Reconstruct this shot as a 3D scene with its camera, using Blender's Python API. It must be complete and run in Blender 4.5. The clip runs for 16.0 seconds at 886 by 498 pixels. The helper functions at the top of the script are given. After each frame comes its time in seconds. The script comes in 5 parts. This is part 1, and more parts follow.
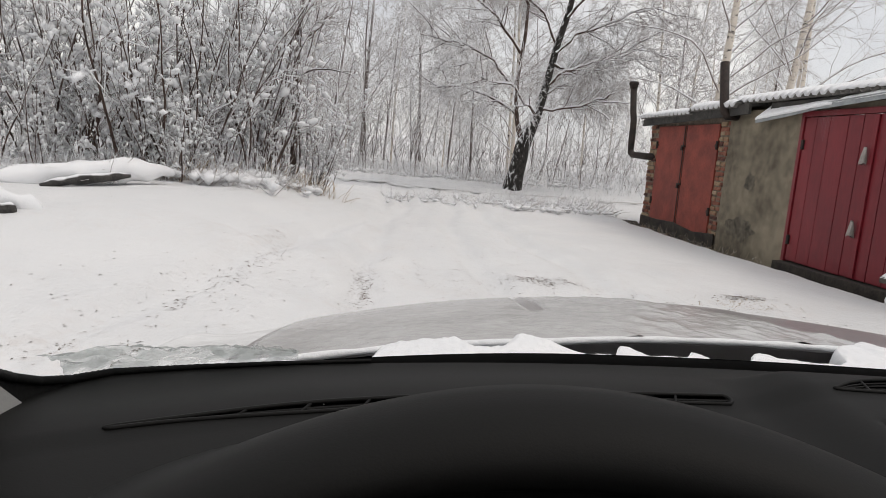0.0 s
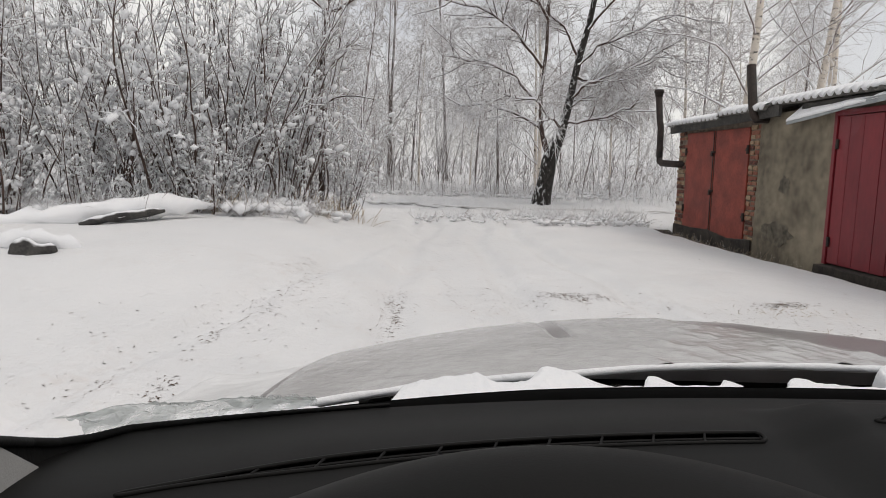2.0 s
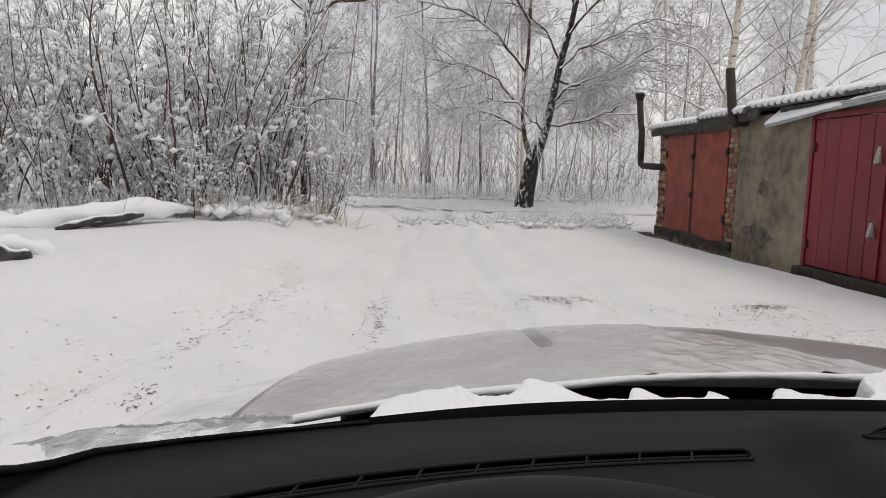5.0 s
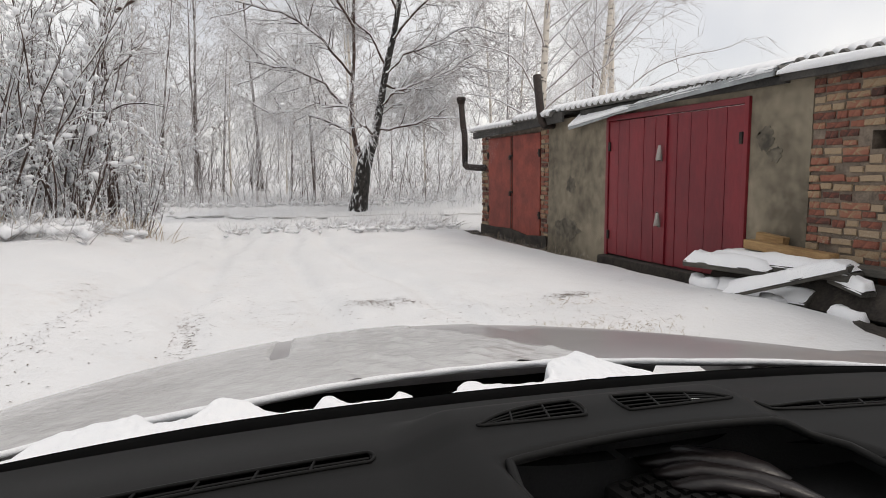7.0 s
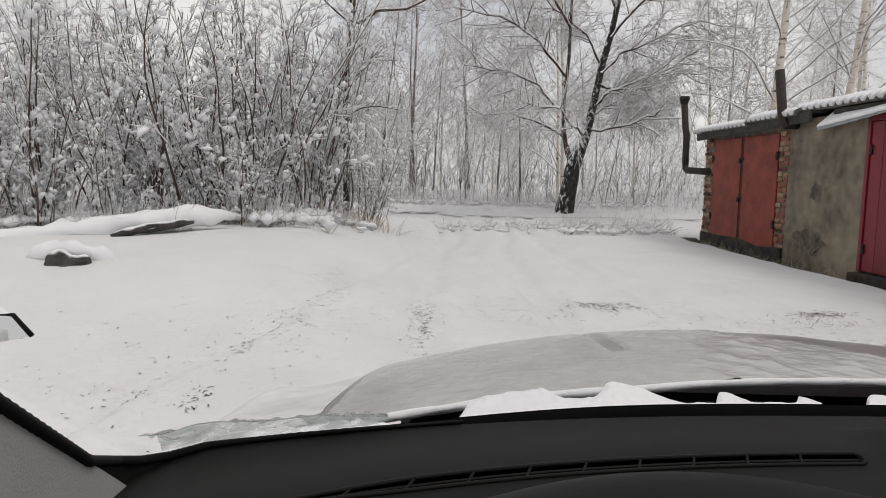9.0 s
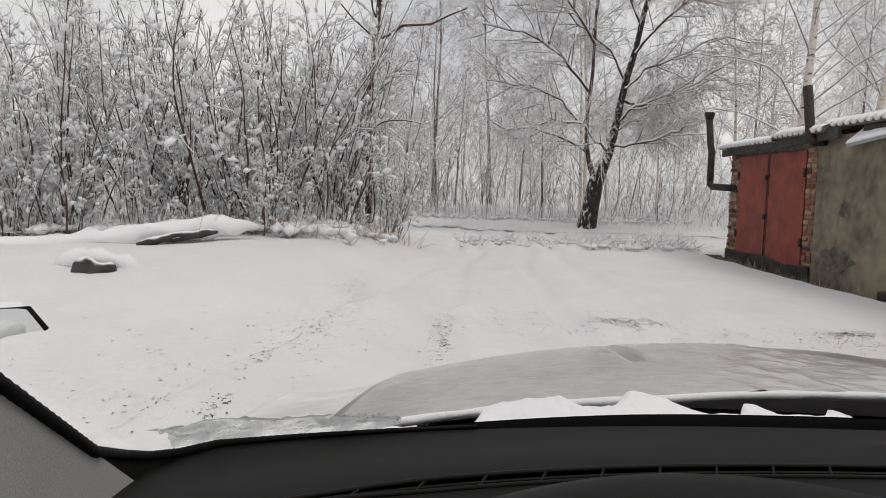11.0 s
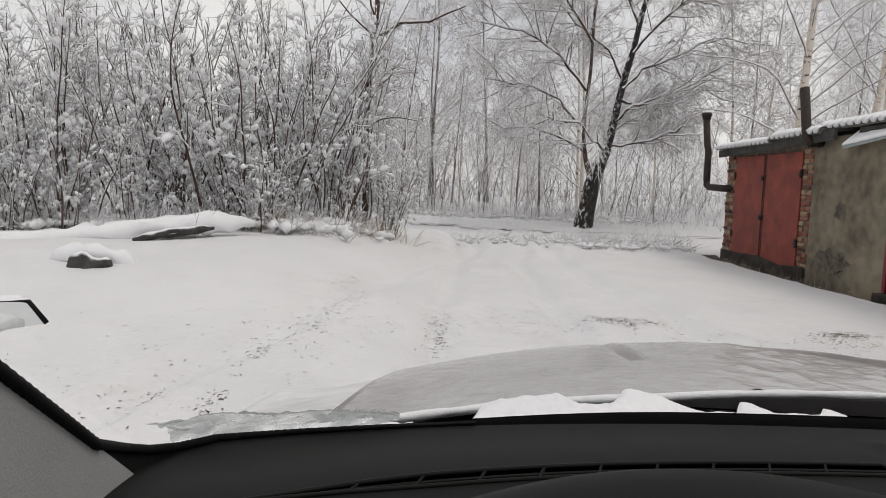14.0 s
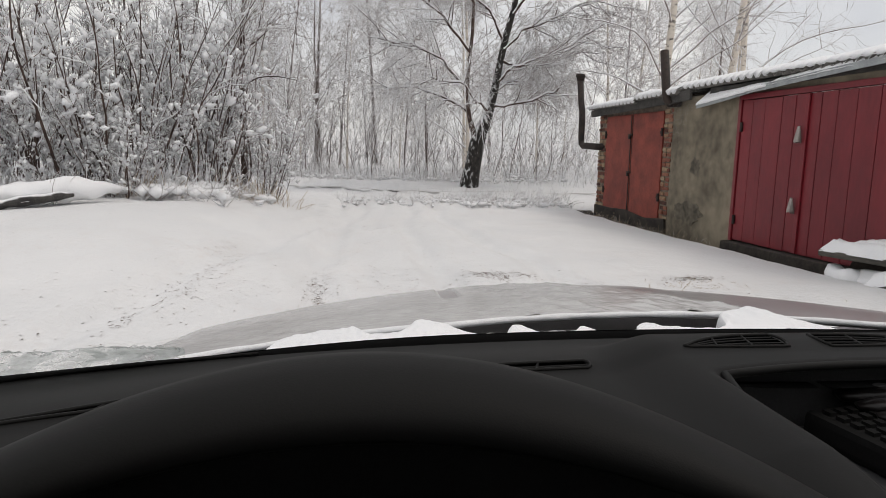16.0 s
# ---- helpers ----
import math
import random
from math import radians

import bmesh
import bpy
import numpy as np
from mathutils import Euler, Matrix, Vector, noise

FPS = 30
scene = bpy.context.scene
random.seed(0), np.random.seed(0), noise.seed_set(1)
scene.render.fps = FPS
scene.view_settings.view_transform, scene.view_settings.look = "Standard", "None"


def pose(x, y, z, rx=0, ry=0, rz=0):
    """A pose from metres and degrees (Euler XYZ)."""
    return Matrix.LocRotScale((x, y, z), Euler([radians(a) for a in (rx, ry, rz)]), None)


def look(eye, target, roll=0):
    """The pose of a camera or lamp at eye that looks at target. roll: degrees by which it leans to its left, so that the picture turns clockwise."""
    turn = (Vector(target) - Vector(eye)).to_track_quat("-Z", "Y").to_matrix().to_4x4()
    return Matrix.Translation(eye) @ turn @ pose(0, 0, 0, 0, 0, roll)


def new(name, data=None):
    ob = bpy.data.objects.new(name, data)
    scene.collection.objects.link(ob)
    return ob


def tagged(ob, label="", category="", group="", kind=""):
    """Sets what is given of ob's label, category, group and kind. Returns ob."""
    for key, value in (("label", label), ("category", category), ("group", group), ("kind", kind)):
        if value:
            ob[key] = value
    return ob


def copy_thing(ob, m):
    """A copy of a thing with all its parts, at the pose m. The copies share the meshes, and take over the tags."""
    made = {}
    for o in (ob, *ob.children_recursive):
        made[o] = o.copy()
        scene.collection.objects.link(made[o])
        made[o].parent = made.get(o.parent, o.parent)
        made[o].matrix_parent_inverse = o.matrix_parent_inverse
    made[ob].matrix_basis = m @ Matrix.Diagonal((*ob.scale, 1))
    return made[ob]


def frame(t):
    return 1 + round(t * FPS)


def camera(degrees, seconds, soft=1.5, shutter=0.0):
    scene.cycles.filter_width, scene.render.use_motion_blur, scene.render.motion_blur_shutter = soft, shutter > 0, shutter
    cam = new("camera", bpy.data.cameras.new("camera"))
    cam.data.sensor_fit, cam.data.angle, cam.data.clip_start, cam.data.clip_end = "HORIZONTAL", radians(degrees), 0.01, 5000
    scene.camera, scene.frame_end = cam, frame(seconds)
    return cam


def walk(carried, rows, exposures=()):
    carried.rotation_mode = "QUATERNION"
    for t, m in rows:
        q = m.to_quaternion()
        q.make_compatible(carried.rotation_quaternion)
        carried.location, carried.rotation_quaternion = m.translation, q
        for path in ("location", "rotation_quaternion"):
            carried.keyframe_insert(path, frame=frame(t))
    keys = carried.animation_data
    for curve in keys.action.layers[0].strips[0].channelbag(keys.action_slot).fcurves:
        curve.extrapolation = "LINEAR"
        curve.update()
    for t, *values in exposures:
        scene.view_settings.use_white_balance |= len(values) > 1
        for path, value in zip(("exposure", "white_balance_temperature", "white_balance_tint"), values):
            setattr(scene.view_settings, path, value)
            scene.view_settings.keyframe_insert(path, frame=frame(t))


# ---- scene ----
cam = camera(69.3, 16.0, soft=0.6)
PATH = [
    (0, (0.147, 0.012, 1.179), (0.36, 1.976, 0.864), 4.1),
    (0.5, (0.148, 0.013, 1.178), (0.355, 1.978, 0.865), 3.9),
    (1, (0.147, 0.014, 1.178), (0.358, 1.977, 0.86), 3.9),
    (1.5, (0.151, 0.011, 1.181), (0.333, 1.977, 0.86), 3.5),
    (2, (0.168, 0.026, 1.202), (0.281, 2.006, 0.938), 1.0),
    (2.5, (0.166, 0.045, 1.212), (0.267, 2.026, 0.956), 2.0),
    (3, (0.169, 0.051, 1.218), (0.293, 2.026, 0.932), 1.0),
    (5.3, (0.174, 0.045, 1.21), (0.349, 2.023, 0.97), 0.7),
    (5.5, (0.226, 0.029, 1.216), (0.456, 2.002, 0.987), -0.1),
    (6, (0.373, 0.02, 1.214), (0.988, 1.905, 0.951), 0.1),
    (6.5, (0.395, 0.017, 1.215), (1.09, 1.876, 0.965), -0.6),
    (7, (0.387, 0.019, 1.217), (1.024, 1.899, 0.975), -0.6),
    (7.5, (0.202, 0.041, 1.228), (0.429, 2.017, 1.026), -1.1),
    (8, (0.1, 0.033, 1.218), (0.122, 2.02, 0.994), 0.0),
    (8.5, (0.104, 0.036, 1.211), (0.146, 2.022, 0.981), 0.6),
    (9, (0.11, 0.039, 1.206), (0.157, 2.024, 0.969), 0.5),
    (9.5, (0.122, 0.048, 1.192), (0.137, 2.035, 0.965), 0.0),
    (9.7, (0.12, 0.051, 1.19), (0.114, 2.041, 0.991), 0.5),
    (12, (0.115, 0.046, 1.189), (0.099, 2.037, 0.996), 1.3),
    (12.5, (0.114, 0.045, 1.189), (0.101, 2.036, 0.995), 1.4),
    (13, (0.113, 0.045, 1.189), (0.104, 2.036, 0.994), 1.5),
    (13.5, (0.113, 0.046, 1.188), (0.101, 2.036, 0.99), 1.5),
    (14, (0.112, 0.046, 1.188), (0.104, 2.036, 0.989), 1.6),
    (14.5, (0.113, 0.045, 1.189), (0.105, 2.035, 0.99), 1.7),
    (15, (0.113, 0.047, 1.188), (0.108, 2.036, 0.981), 1.7),
    (15.5, (0.141, 0.04, 1.195), (0.177, 2.028, 0.984), -1.1),
    (16, (0.247, -0.03, 1.172), (0.569, 1.919, 0.864), 1.0),
]
EXPOSURES = [(0, -0.08, 6560, 10), (1.5, -0.12, 6560, 10), (2, -0.19, 6560, 10), (3, -0.25, 6560, 10), (5.3, -0.2, 6560, 10), (6, -0.05, 6560, 10), (6.5, 0.03, 6560, 10), (7, 0.03, 6560, 10), (7.5, -0.15, 6560, 10), (8, -0.27, 6560, 10), (12, -0.26, 6560, 10), (15, -0.27, 6560, 10), (15.5, -0.31, 6560, 10), (16, -0.15, 6560, 10)]
walk(cam, [(t, look(eye, target, roll)) for t, eye, target, roll in PATH], EXPOSURES)

# ---- world and light ----
world = bpy.data.worlds.new("winter_sky")
scene.world = world
world.use_nodes = True
wn, wl = world.node_tree.nodes, world.node_tree.links
wn.clear()
w_out, w_bg = wn.new("ShaderNodeOutputWorld"), wn.new("ShaderNodeBackground")
w_sky = wn.new("ShaderNodeTexSky")
w_sky.sky_type, w_sky.sun_disc = "NISHITA", False
w_sky.sun_elevation, w_sky.sun_rotation = radians(62), radians(110)
w_dim = wn.new("ShaderNodeVectorMath")
w_dim.operation = "SCALE"
w_dim.inputs[3].default_value = 0.10
w_co, w_noise, w_ramp = wn.new("ShaderNodeTexCoord"), wn.new("ShaderNodeTexNoise"), wn.new("ShaderNodeValToRGB")
w_noise.inputs["Scale"].default_value, w_noise.inputs["Detail"].default_value = 2.6, 5
w_ramp.color_ramp.elements[0].position, w_ramp.color_ramp.elements[0].color = 0.35, (0.72, 0.72, 0.755, 1)
w_ramp.color_ramp.elements[1].position, w_ramp.color_ramp.elements[1].color = 0.65, (1.06, 1.02, 0.99, 1)
w_mix = wn.new("ShaderNodeMix")
w_mix.data_type = "RGBA"
w_mix.inputs[0].default_value = 0.88
wl.new(w_co.outputs["Generated"], w_noise.inputs["Vector"])
wl.new(w_noise.outputs["Fac"], w_ramp.inputs["Fac"])
wl.new(w_sky.outputs[0], w_dim.inputs[0])
wl.new(w_dim.outputs[0], w_mix.inputs[6])
wl.new(w_ramp.outputs["Color"], w_mix.inputs[7])
wl.new(w_mix.outputs[2], w_bg.inputs["Color"])
wl.new(w_bg.outputs[0], w_out.inputs["Surface"])
w_bg.inputs["Strength"].default_value = 1.085

sun = new("sun", bpy.data.lights.new("sun", "SUN"))
sun.data.energy, sun.data.angle, sun.data.color = 0.9, radians(20), (1.0, 0.9, 0.8)
sun.matrix_world = look((17, 2, 34), (0, 8, 0))


# ---- materials ----
def material(name, low, high, scale=8.0, rough=0.8, metal=0.0, bump=0.2, fine=60.0, coat=0.0, snow=None, random_mix=0.0, spec=0.5, stretch=(1, 1, 1), spread=0.14):
    """Two-scale mottled surface; snow=(from, to): white on what faces up between those normals."""
    m = bpy.data.materials.new(name)
    m.use_nodes = True
    n, l = m.node_tree.nodes, m.node_tree.links
    b = n["Principled BSDF"]
    b.inputs["Roughness"].default_value, b.inputs["Metallic"].default_value = rough, metal
    b.inputs["Coat Weight"].default_value = coat
    b.inputs["Specular IOR Level"].default_value = spec
    co, mp = n.new("ShaderNodeTexCoord"), n.new("ShaderNodeMapping")
    mp.inputs["Scale"].default_value = stretch
    l.new(co.outputs["Object"], mp.inputs["Vector"])
    big, small = n.new("ShaderNodeTexNoise"), n.new("ShaderNodeTexNoise")
    big.inputs["Scale"].default_value, big.inputs["Detail"].default_value = scale, 4
    small.inputs["Scale"].default_value, small.inputs["Detail"].default_value = fine, 3
    for t in (big, small):
        l.new(mp.outputs[0], t.inputs["Vector"])
    mean = n.new("ShaderNodeMath")
    mean.operation = "MULTIPLY_ADD"
    mean.inputs[1].default_value = 0.65
    part_small = n.new("ShaderNodeMath")
    part_small.operation = "MULTIPLY"
    part_small.inputs[1].default_value = 0.35
    l.new(small.outputs["Fac"], part_small.inputs[0])
    l.new(big.outputs["Fac"], mean.inputs[0])
    l.new(part_small.outputs[0], mean.inputs[2])
    ramp = n.new("ShaderNodeValToRGB")
    ramp.color_ramp.elements[0].position, ramp.color_ramp.elements[0].color = 0.5 - spread, (*low, 1)
    ramp.color_ramp.elements[1].position, ramp.color_ramp.elements[1].color = 0.5 + spread, (*high, 1)
    if random_mix:
        info, add, sub = n.new("ShaderNodeObjectInfo"), n.new("ShaderNodeMath"), n.new("ShaderNodeMath")
        sub.operation = "MULTIPLY_ADD"
        sub.inputs[1].default_value, sub.inputs[2].default_value = random_mix, -random_mix / 2
        l.new(info.outputs["Random"], sub.inputs[0])
        l.new(mean.outputs[0], add.inputs[0])
        l.new(sub.outputs[0], add.inputs[1])
        l.new(add.outputs[0], ramp.inputs["Fac"])
    else:
        l.new(mean.outputs[0], ramp.inputs["Fac"])
    colour = ramp.outputs["Color"]
    if snow:
        geo, sep, rng, mix = n.new("ShaderNodeNewGeometry"), n.new("ShaderNodeSeparateXYZ"), n.new("ShaderNodeMapRange"), n.new("ShaderNodeMix")
        jig = n.new("ShaderNodeMath")
        jig.operation = "MULTIPLY_ADD"
        jig.inputs[1].default_value, jig.inputs[2].default_value = 1.2, -0.6
        add = n.new("ShaderNodeMath")
        l.new(big.outputs["Fac"], jig.inputs[0])
        l.new(geo.outputs["Normal"], sep.inputs[0])
        l.new(sep.outputs["Z"], add.inputs[0])
        l.new(jig.outputs[0], add.inputs[1])
        l.new(add.outputs[0], rng.inputs["Value"])
        rng.inputs["From Min"].default_value, rng.inputs["From Max"].default_value = snow
        mix.data_type = "RGBA"
        mix.inputs[7].default_value = (0.82, 0.83, 0.85, 1)
        l.new(rng.outputs[0], mix.inputs[0])
        l.new(colour, mix.inputs[6])
        colour = mix.outputs[2]
    l.new(colour, b.inputs["Base Color"])
    if bump:
        bm_ = n.new("ShaderNodeBump")
        bm_.inputs["Strength"].default_value, bm_.inputs["Distance"].default_value = bump, 0.02
        l.new(mean.outputs[0], bm_.inputs["Height"])
        l.new(bm_.outputs[0], b.inputs["Normal"])
    return m


M_SNOW = material("snow", (0.69, 0.695, 0.705), (0.76, 0.76, 0.765), 1.3, 0.75, bump=1.0, fine=22, spec=0.2)
sn, sl = M_SNOW.node_tree.nodes, M_SNOW.node_tree.links
s_ramp = [x for x in sn if x.type == "VALTORGB"][0]
s_co, s_big, s_fine, s_mul, s_map, s_mix = sn.new("ShaderNodeTexCoord"), sn.new("ShaderNodeTexNoise"), sn.new("ShaderNodeTexNoise"), sn.new("ShaderNodeMath"), sn.new("ShaderNodeMapRange"), sn.new("ShaderNodeMix")
s_big.inputs["Scale"].default_value, s_big.inputs["Detail"].default_value = 1.1, 3
s_fine.inputs["Scale"].default_value, s_fine.inputs["Detail"].default_value = 16, 6
s_mul.operation = "MULTIPLY"
s_map.inputs["From Min"].default_value, s_map.inputs["From Max"].default_value = 0.29, 0.46
s_map.inputs["To Max"].default_value = 0.22
s_mix.data_type = "RGBA"
s_mix.inputs[7].default_value = (0.5, 0.42, 0.37, 1)
for x in (s_big, s_fine):
    sl.new(s_co.outputs["Object"], x.inputs["Vector"])
sl.new(s_big.outputs["Fac"], s_mul.inputs[0])
sl.new(s_fine.outputs["Fac"], s_mul.inputs[1])
sl.new(s_mul.outputs[0], s_map.inputs["Value"])
sl.new(s_map.outputs[0], s_mix.inputs[0])
sl.new(s_ramp.outputs["Color"], s_mix.inputs[6])
sl.new(s_mix.outputs[2], sn["Principled BSDF"].inputs["Base Color"])
M_CLUMP = material("snow_clump", (0.8, 0.81, 0.83), (0.88, 0.88, 0.89), 6, 0.8, bump=0.4, fine=70, spec=0.2)
M_BARK = material("dark_bark", (0.010, 0.009, 0.0085), (0.05, 0.043, 0.038), 13, 0.95, bump=1.0, fine=40, snow=(0.2, 0.42), stretch=(1, 1, 0.6))
M_TWIG = material("frosted_twig", (0.085, 0.052, 0.04), (0.28, 0.195, 0.16), 9, 0.9, bump=0, snow=(-0.62, -0.25))
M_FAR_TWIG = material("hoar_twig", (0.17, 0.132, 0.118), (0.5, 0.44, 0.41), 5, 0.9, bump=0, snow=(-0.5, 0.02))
M_STEM = material("shrub_bark", (0.03, 0.019, 0.015), (0.115, 0.073, 0.058), 6, 0.9, bump=0, snow=(0.1, 0.36))
M_SHOOT = material("frosted_shoot", (0.06, 0.041, 0.034), (0.2, 0.145, 0.12), 9, 0.9, bump=0, snow=(-0.25, 0.1))
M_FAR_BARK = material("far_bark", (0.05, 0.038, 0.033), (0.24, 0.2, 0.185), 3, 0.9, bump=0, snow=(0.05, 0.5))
M_BRUSH = material("brushwood", (0.05, 0.037, 0.031), (0.2, 0.155, 0.135), 5, 0.9, bump=0, snow=(-0.15, 0.2))
M_BIRCH = material("birch_bark", (0.10, 0.085, 0.075), (0.62, 0.55, 0.47), 4, 0.8, bump=0.3, fine=14, snow=(0.6, 1.0), stretch=(1, 1, 2.2))
for node in M_BIRCH.node_tree.nodes:
    if node.type == "VALTORGB":
        node.color_ramp.elements[0].position, node.color_ramp.elements[1].position = 0.36, 0.46
        node.color_ramp.elements[0].color, node.color_ramp.elements[1].color = (0.03, 0.026, 0.023, 1), (0.7, 0.63, 0.55, 1)
M_PLASTER = material("cement_render", (0.095, 0.08, 0.058), (0.28, 0.24, 0.175), 1.2, 0.95, bump=0.4, fine=7)
M_STAIN = material("damp_render", (0.05, 0.044, 0.034), (0.17, 0.148, 0.11), 6, 0.95, bump=0.5, fine=20)
M_BRICK = material("red_brick", (0.06, 0.03, 0.024), (0.30, 0.225, 0.15), 14, 0.95, bump=0.45, fine=38, random_mix=0.9, spread=0.42)
for node in M_BRICK.node_tree.nodes:
    if node.type == "VALTORGB":
        for place, tone in ((0.2, (0.13, 0.05, 0.036, 1)), (0.38, (0.235, 0.085, 0.055, 1)), (0.52, (0.25, 0.115, 0.075, 1)), (0.62, (0.275, 0.19, 0.115, 1)), (0.78, (0.32, 0.24, 0.155, 1))):
            node.color_ramp.elements.new(place).color = tone
M_MORTAR = material("mortar", (0.09, 0.072, 0.056), (0.22, 0.175, 0.135), 9, 0.95, bump=0.6, fine=50)
M_ORANGE = material("orange_red_paint", (0.14, 0.02, 0.012), (0.26, 0.046, 0.026), 4, 0.6, bump=0.12, fine=22)
M_RED = material("crimson_paint", (0.12, 0.0055, 0.012), (0.2, 0.013, 0.021), 2.2, 0.45, bump=0.12, fine=25, stretch=(1, 1, 0.3))
M_IRON = material("rusty_iron", (0.012, 0.010, 0.0095), (0.05, 0.034, 0.028), 9, 0.7, metal=0.3, bump=0.3, fine=50)
M_TAR = material("tarred_board", (0.02, 0.02, 0.02), (0.07, 0.065, 0.058), 5, 0.9, bump=0.4, fine=40)
M_SLATE = material("asbestos_sheet", (0.12, 0.115, 0.105), (0.22, 0.21, 0.195), 5, 0.95, bump=0.3, fine=40)
M_TIN = material("galvanised_tin", (0.26, 0.28, 0.29), (0.42, 0.44, 0.45), 4, 0.5, metal=0.5, bump=0.1, fine=30)
M_BASE = material("sooty_plinth", (0.014, 0.012, 0.011), (0.06, 0.05, 0.04), 6, 0.95, bump=0.7, fine=40)
M_RAG = material("grey_cover", (0.25, 0.23, 0.21), (0.45, 0.42, 0.39), 9, 0.7, bump=0.3)
M_OLDWOOD = material("weathered_board", (0.03, 0.029, 0.026), (0.11, 0.10, 0.085), 6, 0.9, bump=0.5, stretch=(1, 0.2, 1))
M_NEWWOOD = material("yellow_timber", (0.2, 0.115, 0.045), (0.37, 0.235, 0.105), 7, 0.8, bump=0.3, stretch=(1, 0.15, 1))
M_STRAW = material("dry_grass", (0.34, 0.255, 0.16), (0.58, 0.47, 0.33), 20, 0.9, bump=0, snow=(0.3, 0.9))
M_LITTER = material("leaf_litter", (0.035, 0.022, 0.016), (0.15, 0.095, 0.065), 30, 0.9, bump=0)
M_SLUSH = material("slush", (0.16, 0.14, 0.125), (0.46, 0.44, 0.42), 4, 0.6, bump=0.4, fine=20)
M_STONE = material("dark_stump", (0.02, 0.02, 0.02), (0.08, 0.075, 0.07), 8, 0.9, bump=0.8, snow=(0.55, 0.9))
M_DASH = material("charcoal_dashboard_plastic", (0.0068, 0.0068, 0.0066), (0.0092, 0.0092, 0.009), 3, 0.62, bump=0.05, fine=700, spec=0.15)
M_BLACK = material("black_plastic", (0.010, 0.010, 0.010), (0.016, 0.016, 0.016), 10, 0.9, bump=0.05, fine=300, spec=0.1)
M_TRAY = material("tray_lining", (0.03, 0.03, 0.031), (0.045, 0.045, 0.047), 10, 0.8, bump=0.1, fine=300)
M_RUBBER = material("black_rubber", (0.006, 0.006, 0.006), (0.01, 0.01, 0.01), 10, 0.8, bump=0.1, fine=200, spec=0.2)
M_FRIT = material("black_frit", (0.0025, 0.0025, 0.0025), (0.004, 0.004, 0.004), 10, 0.95, bump=0, spec=0.03)
M_TRIM = material("grey_pillar_fabric", (0.36, 0.36, 0.355), (0.44, 0.44, 0.43), 5, 0.9, bump=0.15, fine=500)
M_PAINT = material("silver_car_paint", (0.28, 0.265, 0.27), (0.34, 0.325, 0.33), 3.5, 0.3, metal=0.2, bump=0.03, fine=14, coat=0.22)
M_ICE = material("thin_ice_film", (0.44, 0.435, 0.432), (0.52, 0.515, 0.512), 9, 0.18, bump=0.35, fine=40)
M_CRUSTED = material("frosted_wing", (0.6, 0.6, 0.6), (0.82, 0.82, 0.82), 7, 0.5, bump=0.4, fine=30)
M_LEATHER = material("black_leather", (0.007, 0.006, 0.006), (0.018, 0.013, 0.013), 12, 0.36, bump=0.12, fine=60, spec=0.4)
M_PAPER = material("white_paper", (0.55, 0.56, 0.6), (0.75, 0.76, 0.8), 25, 0.7, bump=0.2)
M_GLASS = bpy.data.materials.new("windscreen_glass")
M_GLASS.use_nodes = True
gn, gl = M_GLASS.node_tree.nodes, M_GLASS.node_tree.links
gn.clear()
g_out, g_mix, g_clear, g_gloss = gn.new("ShaderNodeOutputMaterial"), gn.new("ShaderNodeMixShader"), gn.new("ShaderNodeBsdfTransparent"), gn.new("ShaderNodeBsdfGlossy")
g_gloss.inputs["Roughness"].default_value = 0.02
g_clear.inputs["Color"].default_value = (0.97, 0.98, 0.975, 1)
g_mix.inputs[0].default_value = 0.025
gl.new(g_clear.outputs[0], g_mix.inputs[1])
gl.new(g_gloss.outputs[0], g_mix.inputs[2])
gl.new(g_mix.outputs[0], g_out.inputs["Surface"])


M_CRUST = bpy.data.materials.new("translucent_ice_crust")
M_CRUST.use_nodes = True
kn, kl = M_CRUST.node_tree.nodes, M_CRUST.node_tree.links
kn.clear()
k_out, k_mix, k_clear, k_body = kn.new("ShaderNodeOutputMaterial"), kn.new("ShaderNodeMixShader"), kn.new("ShaderNodeBsdfTransparent"), kn.new("ShaderNodeMixShader")
k_tr, k_df, k_co, k_no, k_map, k_st = kn.new("ShaderNodeBsdfTranslucent"), kn.new("ShaderNodeBsdfDiffuse"), kn.new("ShaderNodeTexCoord"), kn.new("ShaderNodeTexNoise"), kn.new("ShaderNodeMapRange"), kn.new("ShaderNodeMapping")
k_tr.inputs["Color"].default_value, k_df.inputs["Color"].default_value = (0.62, 0.66, 0.65, 1), (0.6, 0.63, 0.62, 1)
k_no.inputs["Scale"].default_value, k_no.inputs["Detail"].default_value = 55, 6
k_st.inputs["Scale"].default_value = (0.45, 1, 1)
k_map.inputs["From Min"].default_value, k_map.inputs["From Max"].default_value = 0.36, 0.6
k_map.inputs["To Min"].default_value, k_map.inputs["To Max"].default_value = 0.12, 0.85
k_body.inputs[0].default_value = 0.35
kl.new(k_co.outputs["Object"], k_st.inputs["Vector"])
kl.new(k_st.outputs[0], k_no.inputs["Vector"])
kl.new(k_no.outputs["Fac"], k_map.inputs["Value"])
kl.new(k_map.outputs[0], k_mix.inputs[0])
kl.new(k_tr.outputs[0], k_body.inputs[1])
kl.new(k_df.outputs[0], k_body.inputs[2])
kl.new(k_clear.outputs[0], k_mix.inputs[1])
kl.new(k_body.outputs[0], k_mix.inputs[2])
kl.new(k_mix.outputs[0], k_out.inputs["Surface"])


